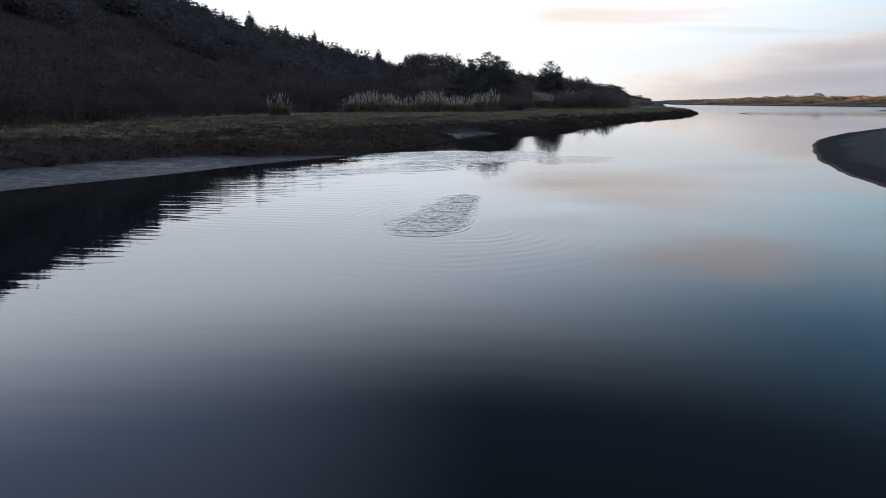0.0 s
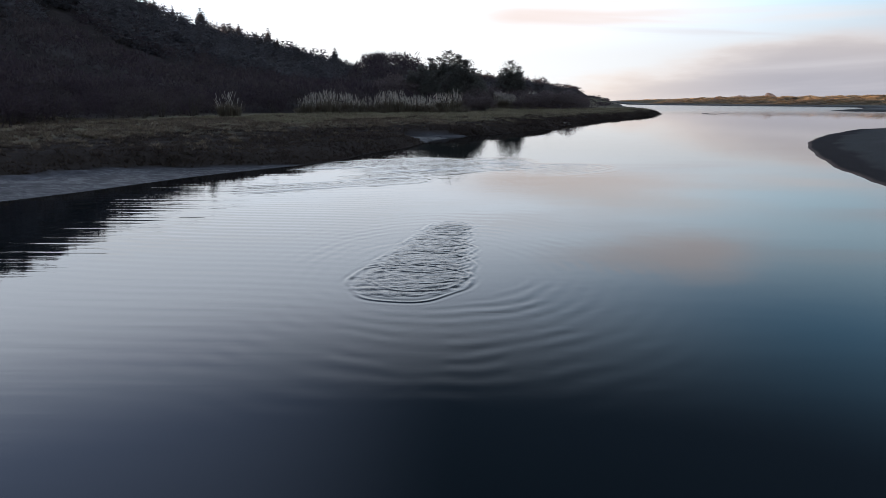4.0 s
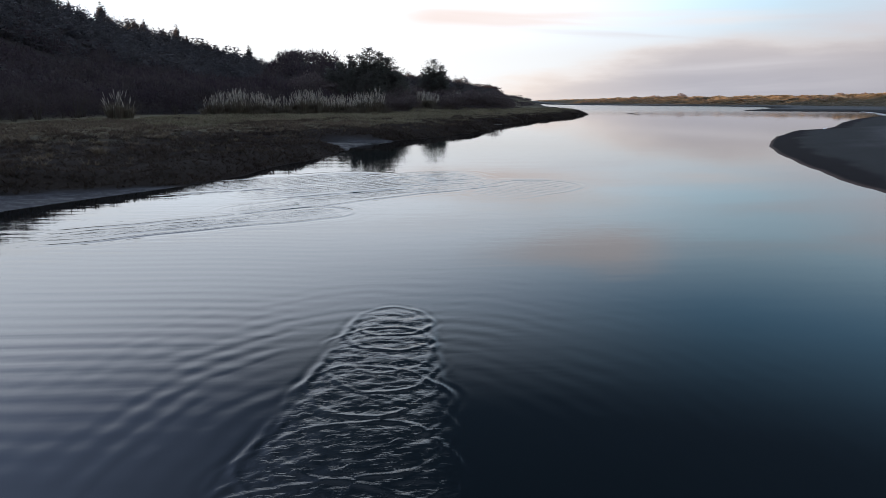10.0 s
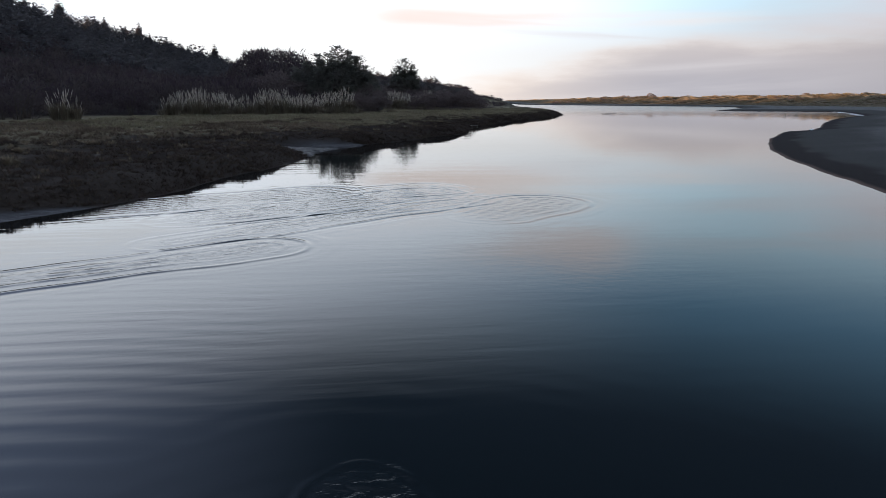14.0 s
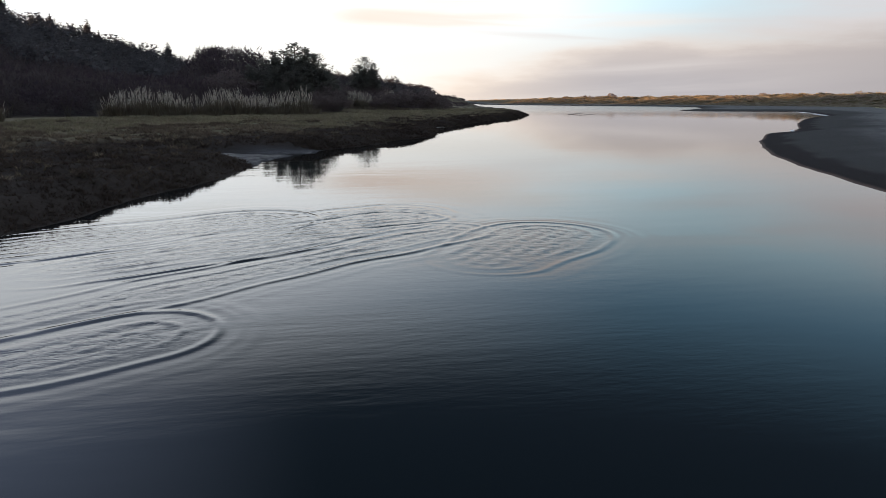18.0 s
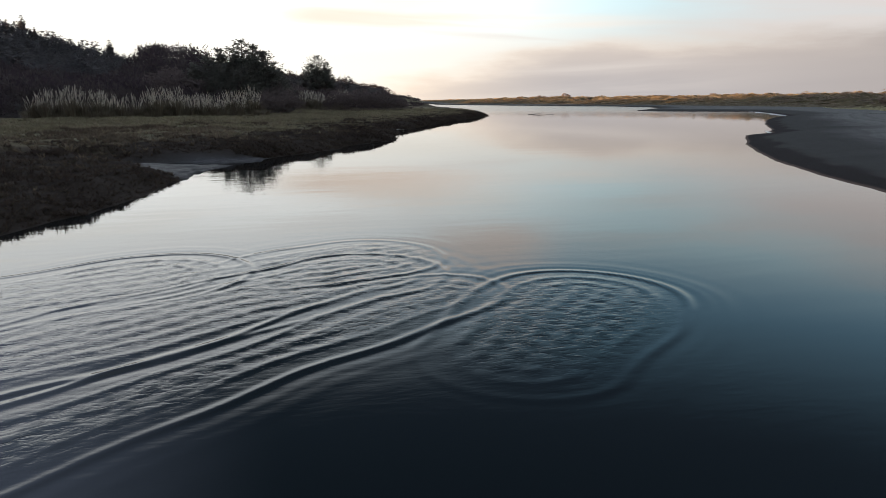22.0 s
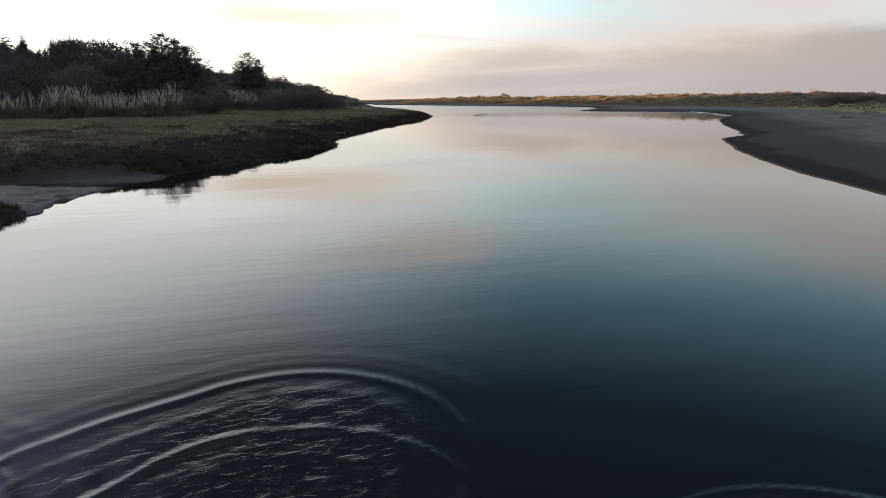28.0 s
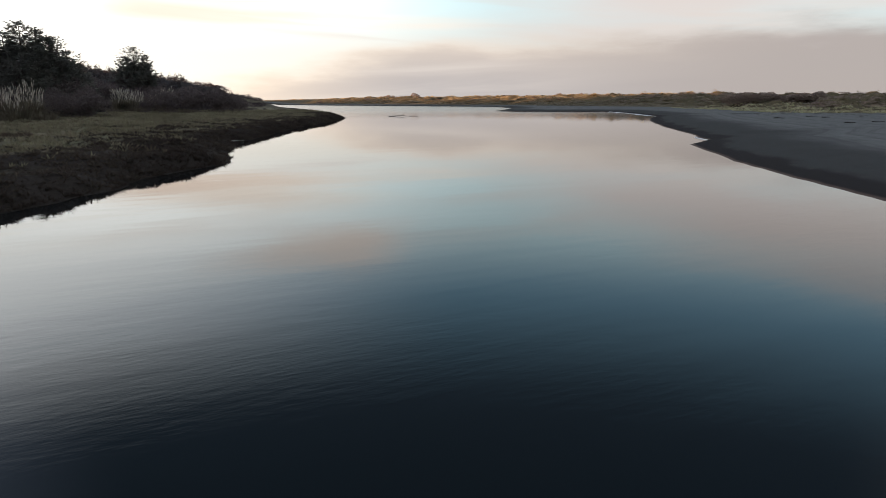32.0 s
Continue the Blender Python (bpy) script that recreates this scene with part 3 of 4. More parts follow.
    z += 0.0013 * np.sin(2 * math.pi * (y * 0.97 + 0.2 * x + 0.3 * np.sin(0.5 * x)) / 0.5) * soft((-x - 1.5) / 3) * np.exp(-(((y - 20) / 10) ** 2))
    return z, broken


def build_water():
    ys = np.concatenate([np.arange(-140, -4, 8.0), np.arange(-4, 4, 0.25), np.arange(4, 10, 0.1), np.arange(10, 11.4, 0.1), np.arange(11.4, 22.4, 0.036), np.arange(22.4, 51, 0.08), np.arange(51, 64, 0.6), np.arange(64, 800, 16.0)])
    mid = np.concatenate([np.arange(-13, -5.2, 0.1), np.arange(-5.2, 0.3, 0.042), np.arange(0.3, 11, 0.1)])
    u = np.linspace(0, 1, 14)
    a, b = np.minimum(shore_left(ys) - 16, -14), np.maximum(shore_right(ys) + 12 + 20 * np.exp(-(((ys - 240) / 60) ** 4)), 12)
    far = np.maximum(ys - 64, 0)[:, None]
    c = (shore_left(ys) + shore_right(ys))[:, None] / 2 * soft(far / 150)
    M = c + mid[None] * (1 + 0 * far)
    X = np.concatenate([a[:, None] + (M[:, :1] - a[:, None]) * u[None, :-1], M, M[:, -1:] + (b[:, None] - M[:, -1:]) * u[None, 1:]], 1)
    Y = np.repeat(ys[:, None], X.shape[1], 1)
    fade = soft((X + 12.5) / 3) * soft((10.5 - X) / 2) * soft((Y - 3.5) / 3) * soft((50.8 - Y) / 2)
    Z, broken = ripples(X, Y)
    me = grid_mesh("water", X, Y, Z * fade, WATER, (("broken", broken * fade),))
    tagged(new("water", me), "calm dark river water mirroring the dawn sky", "water", kind="structure")


build_water()

# ---- plants ----
TURF = material("marsh_grass", (0.088, 0.063, 0.046), (0.188, 0.145, 0.102), 0.07, 0.85, 0, 1.5, (0.126, 0.096, 0.070), 0.10, 0.5)
GREEN = material("point_grass", (0.165, 0.136, 0.088), (0.27, 0.230, 0.150), 0.09, 0.85, 0, 1.5, (0.200, 0.178, 0.112), 0.09, 0.5)
RUST = material("salt_herb", (0.050, 0.036, 0.029), (0.080, 0.060, 0.047), 0.15, 0.85, 0, 3.0, None, 0.08, 0.5)
DUNE = material("dune_grass", (0.24, 0.20, 0.13), (0.31, 0.25, 0.165), 0.05, 0.8, 0, 2.0, (0.15, 0.13, 0.085), 0.12, 0.45)
NEEDLE = material("needles", (0.138, 0.130, 0.116), (0.172, 0.160, 0.140), 0.6, 0.7, 0, 6.0, None, 0.14, 0.4)
TWIG = material("twigs", (0.060, 0.043, 0.051), (0.075, 0.055, 0.060), 0.06, 0.9, 0, 1.0, (0.056, 0.044, 0.045), 0.06, 0.45)
SCRUB = material("scrub_leaves", (0.078, 0.061, 0.061), (0.098, 0.077, 0.073), 0.3, 0.75, 0, 5.0, None, 0.06, 0.45)
MOUND = material("mound_leaves", (0.132, 0.101, 0.098), (0.163, 0.126, 0.117), 0.3, 0.75, 0, 5.0, None, 0.08, 0.45)
DUNE_SCRUB = material("dune_scrub", (0.25, 0.205, 0.155), (0.33, 0.275, 0.205), 0.4, 0.8, 0, 5.0, None, 0.12, 0.45)
HEATH = material("dune_heath", (0.30, 0.225, 0.190), (0.38, 0.285, 0.235), 0.4, 0.85, 0, 5.0, None, 0.08, 0.5)
# brighter dune grass: the gold of low sunlight is put into this colour
SUN_GOLD_MARRAM = material("marram", (0.42, 0.32, 0.19), (0.54, 0.42, 0.26), 0.2, 0.85, 0, 3.0, (0.30, 0.24, 0.15), 0.12, 0.3)
BEACH = material("beach_grass", (0.46, 0.415, 0.26), (0.57, 0.51, 0.33), 0.1, 0.8, 0, 2.0, (0.32, 0.30, 0.185), 0.06, 0.45)
HILL = material("hill_needles", (0.085, 0.079, 0.084), (0.112, 0.104, 0.106), 0.05, 0.7, 0, 6.0, None, 0.12, 0.45)
STRAW = material("dead_grass", (0.19, 0.145, 0.10), (0.27, 0.212, 0.148), 0.5, 0.85, 0, 5.0, (0.20, 0.155, 0.105), 0.2, 0.3)
BARK = material("bark", (0.055, 0.042, 0.034), (0.085, 0.07, 0.058), 3.0, 0.9, 0.6, 24.0)
PLUME = material("plume", (0.60, 0.52, 0.44), (0.70, 0.62, 0.53), 3.0, 0.85, 0, 20.0, (0.48, 0.40, 0.33), 0.15, 0.3)
BLADE = material("pampas_blade", (0.15, 0.12, 0.09), (0.21, 0.17, 0.125), 2.0, 0.75, 0, 10.0, None, 0.25, 0.15)
WRACK = material("wrack", (0.032, 0.027, 0.025), (0.055, 0.047, 0.042), 4.0, 0.9, 0.4, 30.0)
WOOD = material("driftwood", (0.10, 0.085, 0.075), (0.16, 0.145, 0.13), 6.0, 0.85, 0.5, 40.0)


class Soup:
    """Triangles gathered into one mesh."""

    def __init__(self):
        self.v, self.f, self.n = [], [], 0

    def add(self, v, f):
        v, f = np.asarray(v, float).reshape(-1, 3), np.asarray(f, int).reshape(-1, 3)
        self.v.append(v)
        self.f.append(f + self.n)
        self.n += len(v)

    def arrays(self):
        return np.concatenate(self.v), np.concatenate(self.f)

    def mesh(self, name, mat):
        return raw_mesh(name, *self.arrays(), mat)


def tube(points, radii, sides=6):
    """A tapered tube along points, as triangles."""
    p = np.asarray(points, float)
    a = np.linspace(0, 2 * math.pi, sides, endpoint=False)
    v, f = [], []
    for i in range(len(p)):
        d = p[min(i + 1, len(p) - 1)] - p[max(i - 1, 0)]
        d = d / (np.linalg.norm(d) + 1e-9)
        e = np.cross(d, (0.31, 0.95, 0.1))
        e /= np.linalg.norm(e) + 1e-9
        g = np.cross(d, e)
        v.append(p[i] + radii[i] * (np.cos(a)[:, None] * e + np.sin(a)[:, None] * g))
    for i in range(len(p) - 1):
        for k in range(sides):
            q, w = i * sides + k, i * sides + (k + 1) % sides
            f += [(q, w, w + sides), (q, w + sides, q + sides)]
    return np.concatenate(v), f


def scatter(v, f, at, size, turn, lean=None):
    """Copies of a small shape as one set of triangles. at: places; size: one or three numbers each; turn: radians."""
    n, k = len(at), len(v)
    size = np.asarray(size, float)
    size = size[:, None] if size.ndim == 1 else size
    p = np.repeat(v[None], n, 0) * size[:, None, :] if size.shape[1] == 3 else v[None] * size[:, None, :]
    c, s = np.cos(turn)[:, None], np.sin(turn)[:, None]
    x, y, z = p[..., 0], p[..., 1], p[..., 2]
    if lean is not None:
        x = x + z * lean[:, None]
    q = np.stack([c * x - s * y, s * x + c * y, z], -1) + at[:, None, :]
    return q.reshape(-1, 3), (f[None] + (np.arange(n) * k)[:, None, None]).reshape(-1, 3)


def ground_z(x, y):
    return height(np.asarray(x, float), np.asarray(y, float))[0]


def tuft_shape(blades, seed, spread=0.55, wide=0.07, plain=False):
    """A tuft 1 high: bent blades, two triangles each."""
    rs = np.random.RandomState(seed)
    v, f = [], []
    for i in range(blades):
        a, out, h = rs.uniform(0, 2 * math.pi), rs.uniform(0.15, 1) * spread, rs.uniform(0.55, 1.0)
        d, e = np.array([math.cos(a), math.sin(a), 0]), np.array([-math.sin(a), math.cos(a), 0]) * wide
        base = d * out * 0.25
        mid = d * out * 0.5 + [0, 0, 0.62 * h]
        tip = d * out * 1.15 + [0, 0, h]
        k = len(v)
        if plain:
            v += [base - e, base + e, tip]
            f.append((k, k + 1, k + 2))
            continue
        v += [base - e, base + e, mid + e * 0.7, mid - e * 0.7, tip]
        f += [(k, k + 1, k + 2), (k, k + 2, k + 3), (k + 3, k + 2, k + 4)]
    return np.array(v), np.array(f)


def clump_shape(leaves, seed, leaf=0.16, core=0.55, twiggy=0.0):
    """A bushy mass about 1 high and 1 wide, of leaf scraps and, by twiggy, thin upright twigs over a lumpy outline."""
    rs = np.random.RandomState(seed)
    n = leaves
    bumps = rs.normal(size=(9, 3))
    bumps /= np.linalg.norm(bumps, axis=1)[:, None]
    d = rs.normal(size=(n, 3))
    d /= np.linalg.norm(d, axis=1)[:, None]
    d[:, 2] = np.where(rs.rand(n) < 0.8, np.abs(d[:, 2]), d[:, 2])
    lump = 0.72 + 0.38 * np.maximum(0, (d @ bumps.T).max(1)) ** 4
    r = lump * (core + (1 - core) * rs.rand(n) ** 0.5)
    c = np.stack([d[:, 0] * 0.5, d[:, 1] * 0.5, 0.42 + 0.52 * d[:, 2]], 1) * r[:, None] + [0, 0, 0.04]
    thin = rs.rand(n) < twiggy
    u = rs.normal(size=(n, 3)) * np.where(thin, 0.35, 1.0)[:, None] + d * 0.5 + np.array([0, 0, 0.6]) * np.where(thin, 1.6, 0.6)[:, None]
    u /= np.linalg.norm(u, axis=1)[:, None]
    w = np.cross(u, rs.normal(size=(n, 3)))
    w /= np.linalg.norm(w, axis=1)[:, None] + 1e-6
    s = leaf * rs.uniform(0.5, 1.3, n)
    wide, long = (s * np.where(thin, 0.16, 0.5))[:, None], (s * np.where(thin, 2.3, 1.2))[:, None]
    v = np.stack([c - w * wide, c + w * wide, c + u * long], 1).reshape(-1, 3)
    return v, np.arange(3 * n).reshape(-1, 3)


def conifer_shape(seed, whorls=11, arms=6, wide=0.24, bushy=False):
    """A far spruce 1 high: (trunk, crown). Drooping arms in whorls, each a few ragged scraps."""
    rs = np.random.RandomState(seed)
    top = np.array([rs.uniform(-0.03, 0.03), rs.uniform(-0.03, 0.03), 1.0])
    trunk = tube([(0, 0, -0.03), (0, 0, 0.3), top * 0.65, top * 0.98], [0.022, 0.017, 0.01, 0.002], 6)
    crown = Soup()
    for i in range(whorls):
        t0 = 0.10 + 0.86 * (i / (whorls - 1))
        for k in range(arms):
            t = min(0.98, max(0.05, t0 + rs.uniform(-0.045, 0.045)))
            prof = (1 - t) ** (0.55 if bushy else 0.75) * (0.75 + 0.25 * min(1, t / 0.25))
            if rs.rand() < 0.10:
                continue
            a = rs.uniform(0, 6.28)
            L = max(0.02, wide * prof * rs.uniform(0.6, 1.25))
            d = np.array([math.cos(a), math.sin(a), 0])
            rise = rs.uniform(-0.25, 0.25) + (0.3 if bushy else 0)
            for q in (0.35, 0.62, 0.9):
                c = top * t + d * L * q + [0, 0, L * q * rise]
                u = d + rs.normal(size=3) * 0.55
                u /= np.linalg.norm(u)
                w = np.cross(u, rs.normal(size=3))
                w *= (L * 0.2 + 0.006) / (np.linalg.norm(w) + 1e-6)
                crown.add([c - w, c + w, c + u * (L * 0.4 + 0.015)], [(0, 1, 2)])
    for j in range(2):
        c = top * rs.uniform(0.93, 0.99)
        crown.add([c - [0.008, 0, 0], c + [0.008, 0, 0], c + [0, 0, 0.05]], [(0, 1, 2)])
    return trunk, crown.arrays()


def spruce_shape(seed, wide, leaders, dense=1.0):
    """A broad sea-coast spruce 1 high: (trunk, crown). Several leaders, arms that sag and turn up at the tips, needle sprays all along."""
    rs = np.random.RandomState(seed)
    trunk = tube([(0, 0, -0.03), (0.004, 0, 0.3), (0, 0.004, 0.65), (0, 0, 0.97)], [0.024, 0.018, 0.011, 0.002], 7)
    crown = Soup()
    z = np.array([0.0, 0.0, 1.0])
    tops = [(np.zeros(3), 1.0, 0.05, wide)]
    for k in range(leaders):
        a, r = 6.28 * (k + rs.uniform(0.1, 0.6)) / leaders, wide * rs.uniform(0.30, 0.52)
        tops.append((np.array([r * math.cos(a), r * math.sin(a), 0]), rs.uniform(0.70, 0.93), 0.30, wide * rs.uniform(0.42, 0.58)))
    for foot, high, z0, reach in tops:
        levels = int(38 * dense * (high - z0))
        for i in range(levels):
            rel = (i + rs.uniform(0, 0.6)) / levels
            t = z0 + (high - z0) * rel
            prof = (1 - rel) ** 0.62 * (0.7 + 0.3 * min(1, rel / 0.2)) + 0.03
            for k in range(9 if rel < 0.7 else 7):
                if rs.rand() < 0.12:
                    continue
                a = rs.uniform(0, 6.28)
                L = reach * prof * rs.uniform(0.55, 1.2)
                d, e = np.array([math.cos(a), math.sin(a), 0]), np.array([-math.sin(a), math.cos(a), 0])
                n = 3 + int(9 * dense * prof)
                for q in np.linspace(0.3, 1.0, n):
                    c = foot + z * t + d * L * q + z * L * (0.75 * rel - 0.22 * math.sin(math.pi * q) + 0.32 * q * q) + rs.normal(size=3) * 0.006
                    for m in (-1, 1, 0):
                        u = d * 0.7 + e * m * rs.uniform(0.5, 1.1) + z * rs.uniform(-0.15, 0.65)
                        u /= np.linalg.norm(u)
                        w = np.cross(u, rs.normal(size=3))
                        w /= np.linalg.norm(w) + 1e-6
                        s = rs.uniform(0.026, 0.046) / dense ** 0.5 * (0.45 + 0.55 * (1 - rel)) * (1.2 if q > 0.95 else 1.0)
                        crown.add([c - w * s * 0.26, c + w * s * 0.26, c + u * s * 1.25], [(0, 1, 2)])
        for m in range(5):
            c = foot + z * (high - 0.012 * m)
            a = rs.uniform(0, 6.28)
            crown.add([c - [0.006, 0, 0], c + [0.006, 0, 0], c + [0.012 * m * math.cos(a), 0.012 * m * math.sin(a), 0.045]], [(0, 1, 2)])
    v, f = clump_shape(int(2200 * dense), seed + 300, 0.07 / dense ** 0.5, 0.2)
    h = np.clip(v[:, 2:], 0, 1)
    crown.add(v * np.concatenate([wide * 1.9 * (1.02 - h) ** 0.55] * 2 + [h * 0 + 0.86], 1) + [0, 0, 0.05], f)
    return trunk, crown.arrays()


def part(name, me, parent, label=""):
    ob = new(name, me)
    ob.parent = parent
    if label:
        tagged(ob, label)
    return ob


def thing(name, x, y, label, category, group="", z=None, turn=0.0, scale=1.0):
    ob = new(name)
    ob.empty_display_size = 0.2
    ob.location = (x, y, float(ground_z(x, y)) if z is None else z)
    ob.rotation_euler = (0, 0, turn)
    ob.scale = (scale, scale, scale)
    return tagged(ob, label, category, group)


# -- trees: a few crowns, shared by all --
SPRUCE = []
for k in range(4):
    tr, cr = spruce_shape(20 + k, (0.24, 0.27, 0.31, 0.34)[k], (1, 2, 3, 5)[k])
    SPRUCE.append((raw_mesh("trunk", *tr, BARK), raw_mesh("crown", *cr, NEEDLE)))
CREST_SPRUCE = []
for k in range(4):
    tr, cr = spruce_shape(30 + k, 0.17 + 0.03 * k, k % 3, 0.3)
    CREST_SPRUCE.append((raw_mesh("trunk", *tr, BARK), raw_mesh("crown", *cr, HILL)))
FAR_SPRUCE = []
for k in range(4):
    tr, cr = conifer_shape(40 + k, 10, 6, 0.22 + 0.05 * k, k == 3)
    FAR_SPRUCE.append((raw_mesh("trunk", *tr, BARK), raw_mesh("crown", *cr, HILL), cr))


def tree(kinds, k, x, y, h, label, group, sink=0.3):
    t = thing("spruce_tree", x, y, label, "tree", group, turn=random.uniform(0, 6.28), scale=h)
    t.location.z -= sink
    part("trunk", kinds[k][0], t)
    part("crown", kinds[k][1], t)
    return t


# the lone tree and its small neighbours
lone = tree(SPRUCE, 3, 20.0, 284.0, 17.0, "dark bushy spruce standing alone above the scrub", "")
lone.scale = (21.5, 21.5, 17.6)
for x, y, h, k in ((29.5, 281, 6.5, 2), (13.0, 286, 8.0, 2), (25.5, 285, 7.5, 2)):
    tree(SPRUCE, k, x, y, h, "small dark spruce beside the lone tree", "spruces by the lone tree")
# the grove behind the pampas grass
for x, y, h, k in ((-13.0, 201, 12.0, 3), (-9.8, 200, 14.2, 0), (-7.2, 201, 14.9, 1), (-4.3, 199, 16.4, 1), (-1.8, 198, 15.4, 0), (0.4, 197.5, 14.0, 3), (2.8, 198, 12.0, 0), (4.6, 199, 9.8, 1),
                   (-9.5, 196, 10.6, 2), (-3.0, 195, 11.0, 3), (1.6, 194, 7.8, 2), (-6.0, 194, 9.6, 2), (1.5, 290, 12.5, 1), (7.5, 288, 9.5, 0)):
    t = tree(SPRUCE, k, x, y, h, "dark spruce in the grove behind the pampas grass", "grove of spruces")
    t.scale = (h * 1.45, h * 1.45, h * 1.03)
# dark scrub mounds between the pampas grass and the point
mounds = [raw_mesh("foliage", *clump_shape(3000, 170 + j, 0.04, 0.5, 0.35), MOUND) for j in range(3)]
for j, (x, y, w, h) in enumerate(((0.8, 179, 6, 4.6), (5.6, 186, 7, 5.2), (20.5, 221, 9, 5.4), (26.5, 226, 11, 6.0), (33.0, 229, 11, 6.2), (38.0, 235, 9, 4.4), (43.0, 246, 6, 3.0), (15, 266, 12, 6.5), (3.0, 192, 8, 5.5), (62, 358, 10, 6.0), (-13, 198, 12, 8.3), (-5, 196, 12, 8.8), (2.2, 195, 10, 6.8), (8, 262, 12, 8.0), (-20.5, 198, 13, 8.3), (-8.5, 201, 12, 10.6), (-2.0, 199, 11, 10.2), (19.5, 283, 15, 9.5), (26.5, 282, 10, 7.0))):
    t = thing("scrub_mound", x, y, "low rounded mound of dark dense scrub", "shrub", "scrub mounds on the marsh edge", turn=j * 1.3)
    t.scale = (w * 1.2, w, h + 0.8)
    t.location.z -= 0.4
    part("foliage", mounds[j % 3], t)


def scrub_band():
    """Leafless willow and scrub from the marsh edge up the hillside; far woods on the slopes."""
    rs = np.random.RandomState(11)
    shapes = [clump_shape(66, 60 + k, 0.10, 0.55, 0.6) for k in range(4)]
    fine = [clump_shape(280, 64 + k, 0.054, 0.5, 0.7) for k in range(4)]
    # near edge of the thicket: shrubs that can be told apart
    meshes = [raw_mesh("crown", *sh, TWIG if k % 2 else SCRUB) for k, sh in enumerate(clump_shape(700, 70 + j, 0.045, 0.5, 0.7) for j in range(4))]
    stems = [raw_mesh("stem", *tube([(0.03, 0, -0.05), (0.10, 0.01, 0.35), (0.2 + 0.06 * j, 0.03, 0.75 + 0.07 * j)], [0.016, 0.011, 0.003], 5), BARK) for j in range(3)]
    n = 0
    for y in np.concatenate([np.arange(18, 118, 3.4), np.arange(118, 300, 5.0)]):
        x = float(curve(TREE_LINE, y)) - rs.uniform(0, 5)
        if 134 < y < 190 and rs.rand() < 0.25:
            continue
        h = rs.uniform(3.0, 6.0)
        t = thing("willow_shrub", x, y + rs.uniform(-1.5, 1.5), "dark leafless willow shrub at the edge of the marsh", "shrub", "shrubs along the marsh edge", turn=rs.uniform(0, 6.28))
        t.scale = (h * rs.uniform(1.0, 1.7), h * rs.uniform(1.0, 1.7), h)
        t.location.z -= 0.3
        tagged(part("crown", meshes[n % 4], t), kind="stuff")
        for q in range(6):
            part("stem", stems[(n + q) % 3], t).rotation_euler = (0, 0, q * 1.05 + rs.uniform(-0.4, 0.4))
        n += 1
    # the thicket behind
    so = {0: Soup(), 1: Soup()}
    for count, reach, start, kinds, y0, y1 in ((900, 26, 3, fine, 10, 420), (4200, 270, 16, shapes, 10, 420), (700, 110, 2, shapes, 380, 760)):
        ys = rs.uniform(y0, y1, count)
        back = rs.uniform(0, 1, count) ** 1.3 * reach + start
        xs = curve(TREE_LINE, ys) - back
        zs = ground_z(xs, ys)
        hs = rs.uniform(3.5, 7.5, count) * (0.75 + 0.35 * soft(back / 40))
        for k in range(4):
            m = np.arange(k, count, 4)
            size = np.stack([hs[m] * rs.uniform(0.9, 1.6, len(m)), hs[m] * rs.uniform(0.9, 1.6, len(m)), hs[m]], -1)
            so[k % 2].add(*scatter(*kinds[k], np.stack([xs[m], ys[m], zs[m] - 0.4], -1), size, rs.uniform(0, 6.28, len(m))))
    count = 3000
    low = [clump_shape(44, 90 + k, 0.15, 0.55, 0.4) for k in range(4)]
    az, r = np.radians(rs.uniform(-13, 3, count)), rs.uniform(250, 1250, count)
    xs, ys = -np.sin(az) * r, np.cos(az) * r
    inland = (curve(TREE_LINE, ys) - xs) * slant(TREE_LINE, ys)
    ok = (inland > 1.5 - 20 * (ys > 262) * (ys < 420)) & (xs < shore_left(ys) - 6)
    xs, ys, inland = xs[ok], ys[ok], inland[ok]
    hs = rs.uniform(1.4, 3.2, len(xs)) * (1 + 0.9 * soft((np.hypot(xs, ys) - 500) / 300)) * (0.3 + 0.7 * soft((inland + 14) / 14))
    for k in range(4):
        m = np.arange(k, len(xs), 4)
        size = np.stack([hs[m] * 2.2, hs[m] * 2.2, hs[m]], -1)
        so[k % 2].add(*scatter(*low[k], np.stack([xs[m], ys[m], ground_z(xs[m], ys[m]) - 0.3], -1), size, rs.uniform(0, 6.28, len(m))))
    # brush over the low knoll where the hill runs out
    xs, ys = rs.normal(78, 17, 900), rs.normal(478, 55, 900)
    ok = xs < shore_left(ys) - 10
    xs, ys = xs[ok], ys[ok]
    hs = rs.uniform(0.8, 2.0, len(xs)) * (0.6 + 0.5 * soft((lumps(xs, ys, 30, 27) + 0.3) / 0.8))
    for k in range(4):
        m = np.arange(k, len(xs), 4)
        so[k % 2].add(*scatter(*low[k], np.stack([xs[m], ys[m], ground_z(xs[m], ys[m]) - 0.2], -1), np.stack([hs[m] * 2.6, hs[m] * 2.6, hs[m]], -1), rs.uniform(0, 6.28, len(m))))
    tagged(new("thicket", so[0].mesh("thicket", TWIG)), "dense dark leafless thicket climbing the lower hillside", "thicket", kind="stuff")
    tagged(new("scrub", so[1].mesh("scrub", SCRUB)), "dull green scrub among the leafless thicket", "scrub", kind="stuff")
    # woods on the hill
    wood = Soup()
    n = 2600
    az, u = np.radians(np.concatenate([rs.uniform(-20, 62, n - 500), rs.uniform(-15, 1, 500)])), rs.uniform(0, 1, n) ** 0.8
    p = np.array(RIDGE, float)
    R = np.interp(np.degrees(az), p[:, 0], p[:, 1])
    r = R * (0.45 + 0.57 * u)
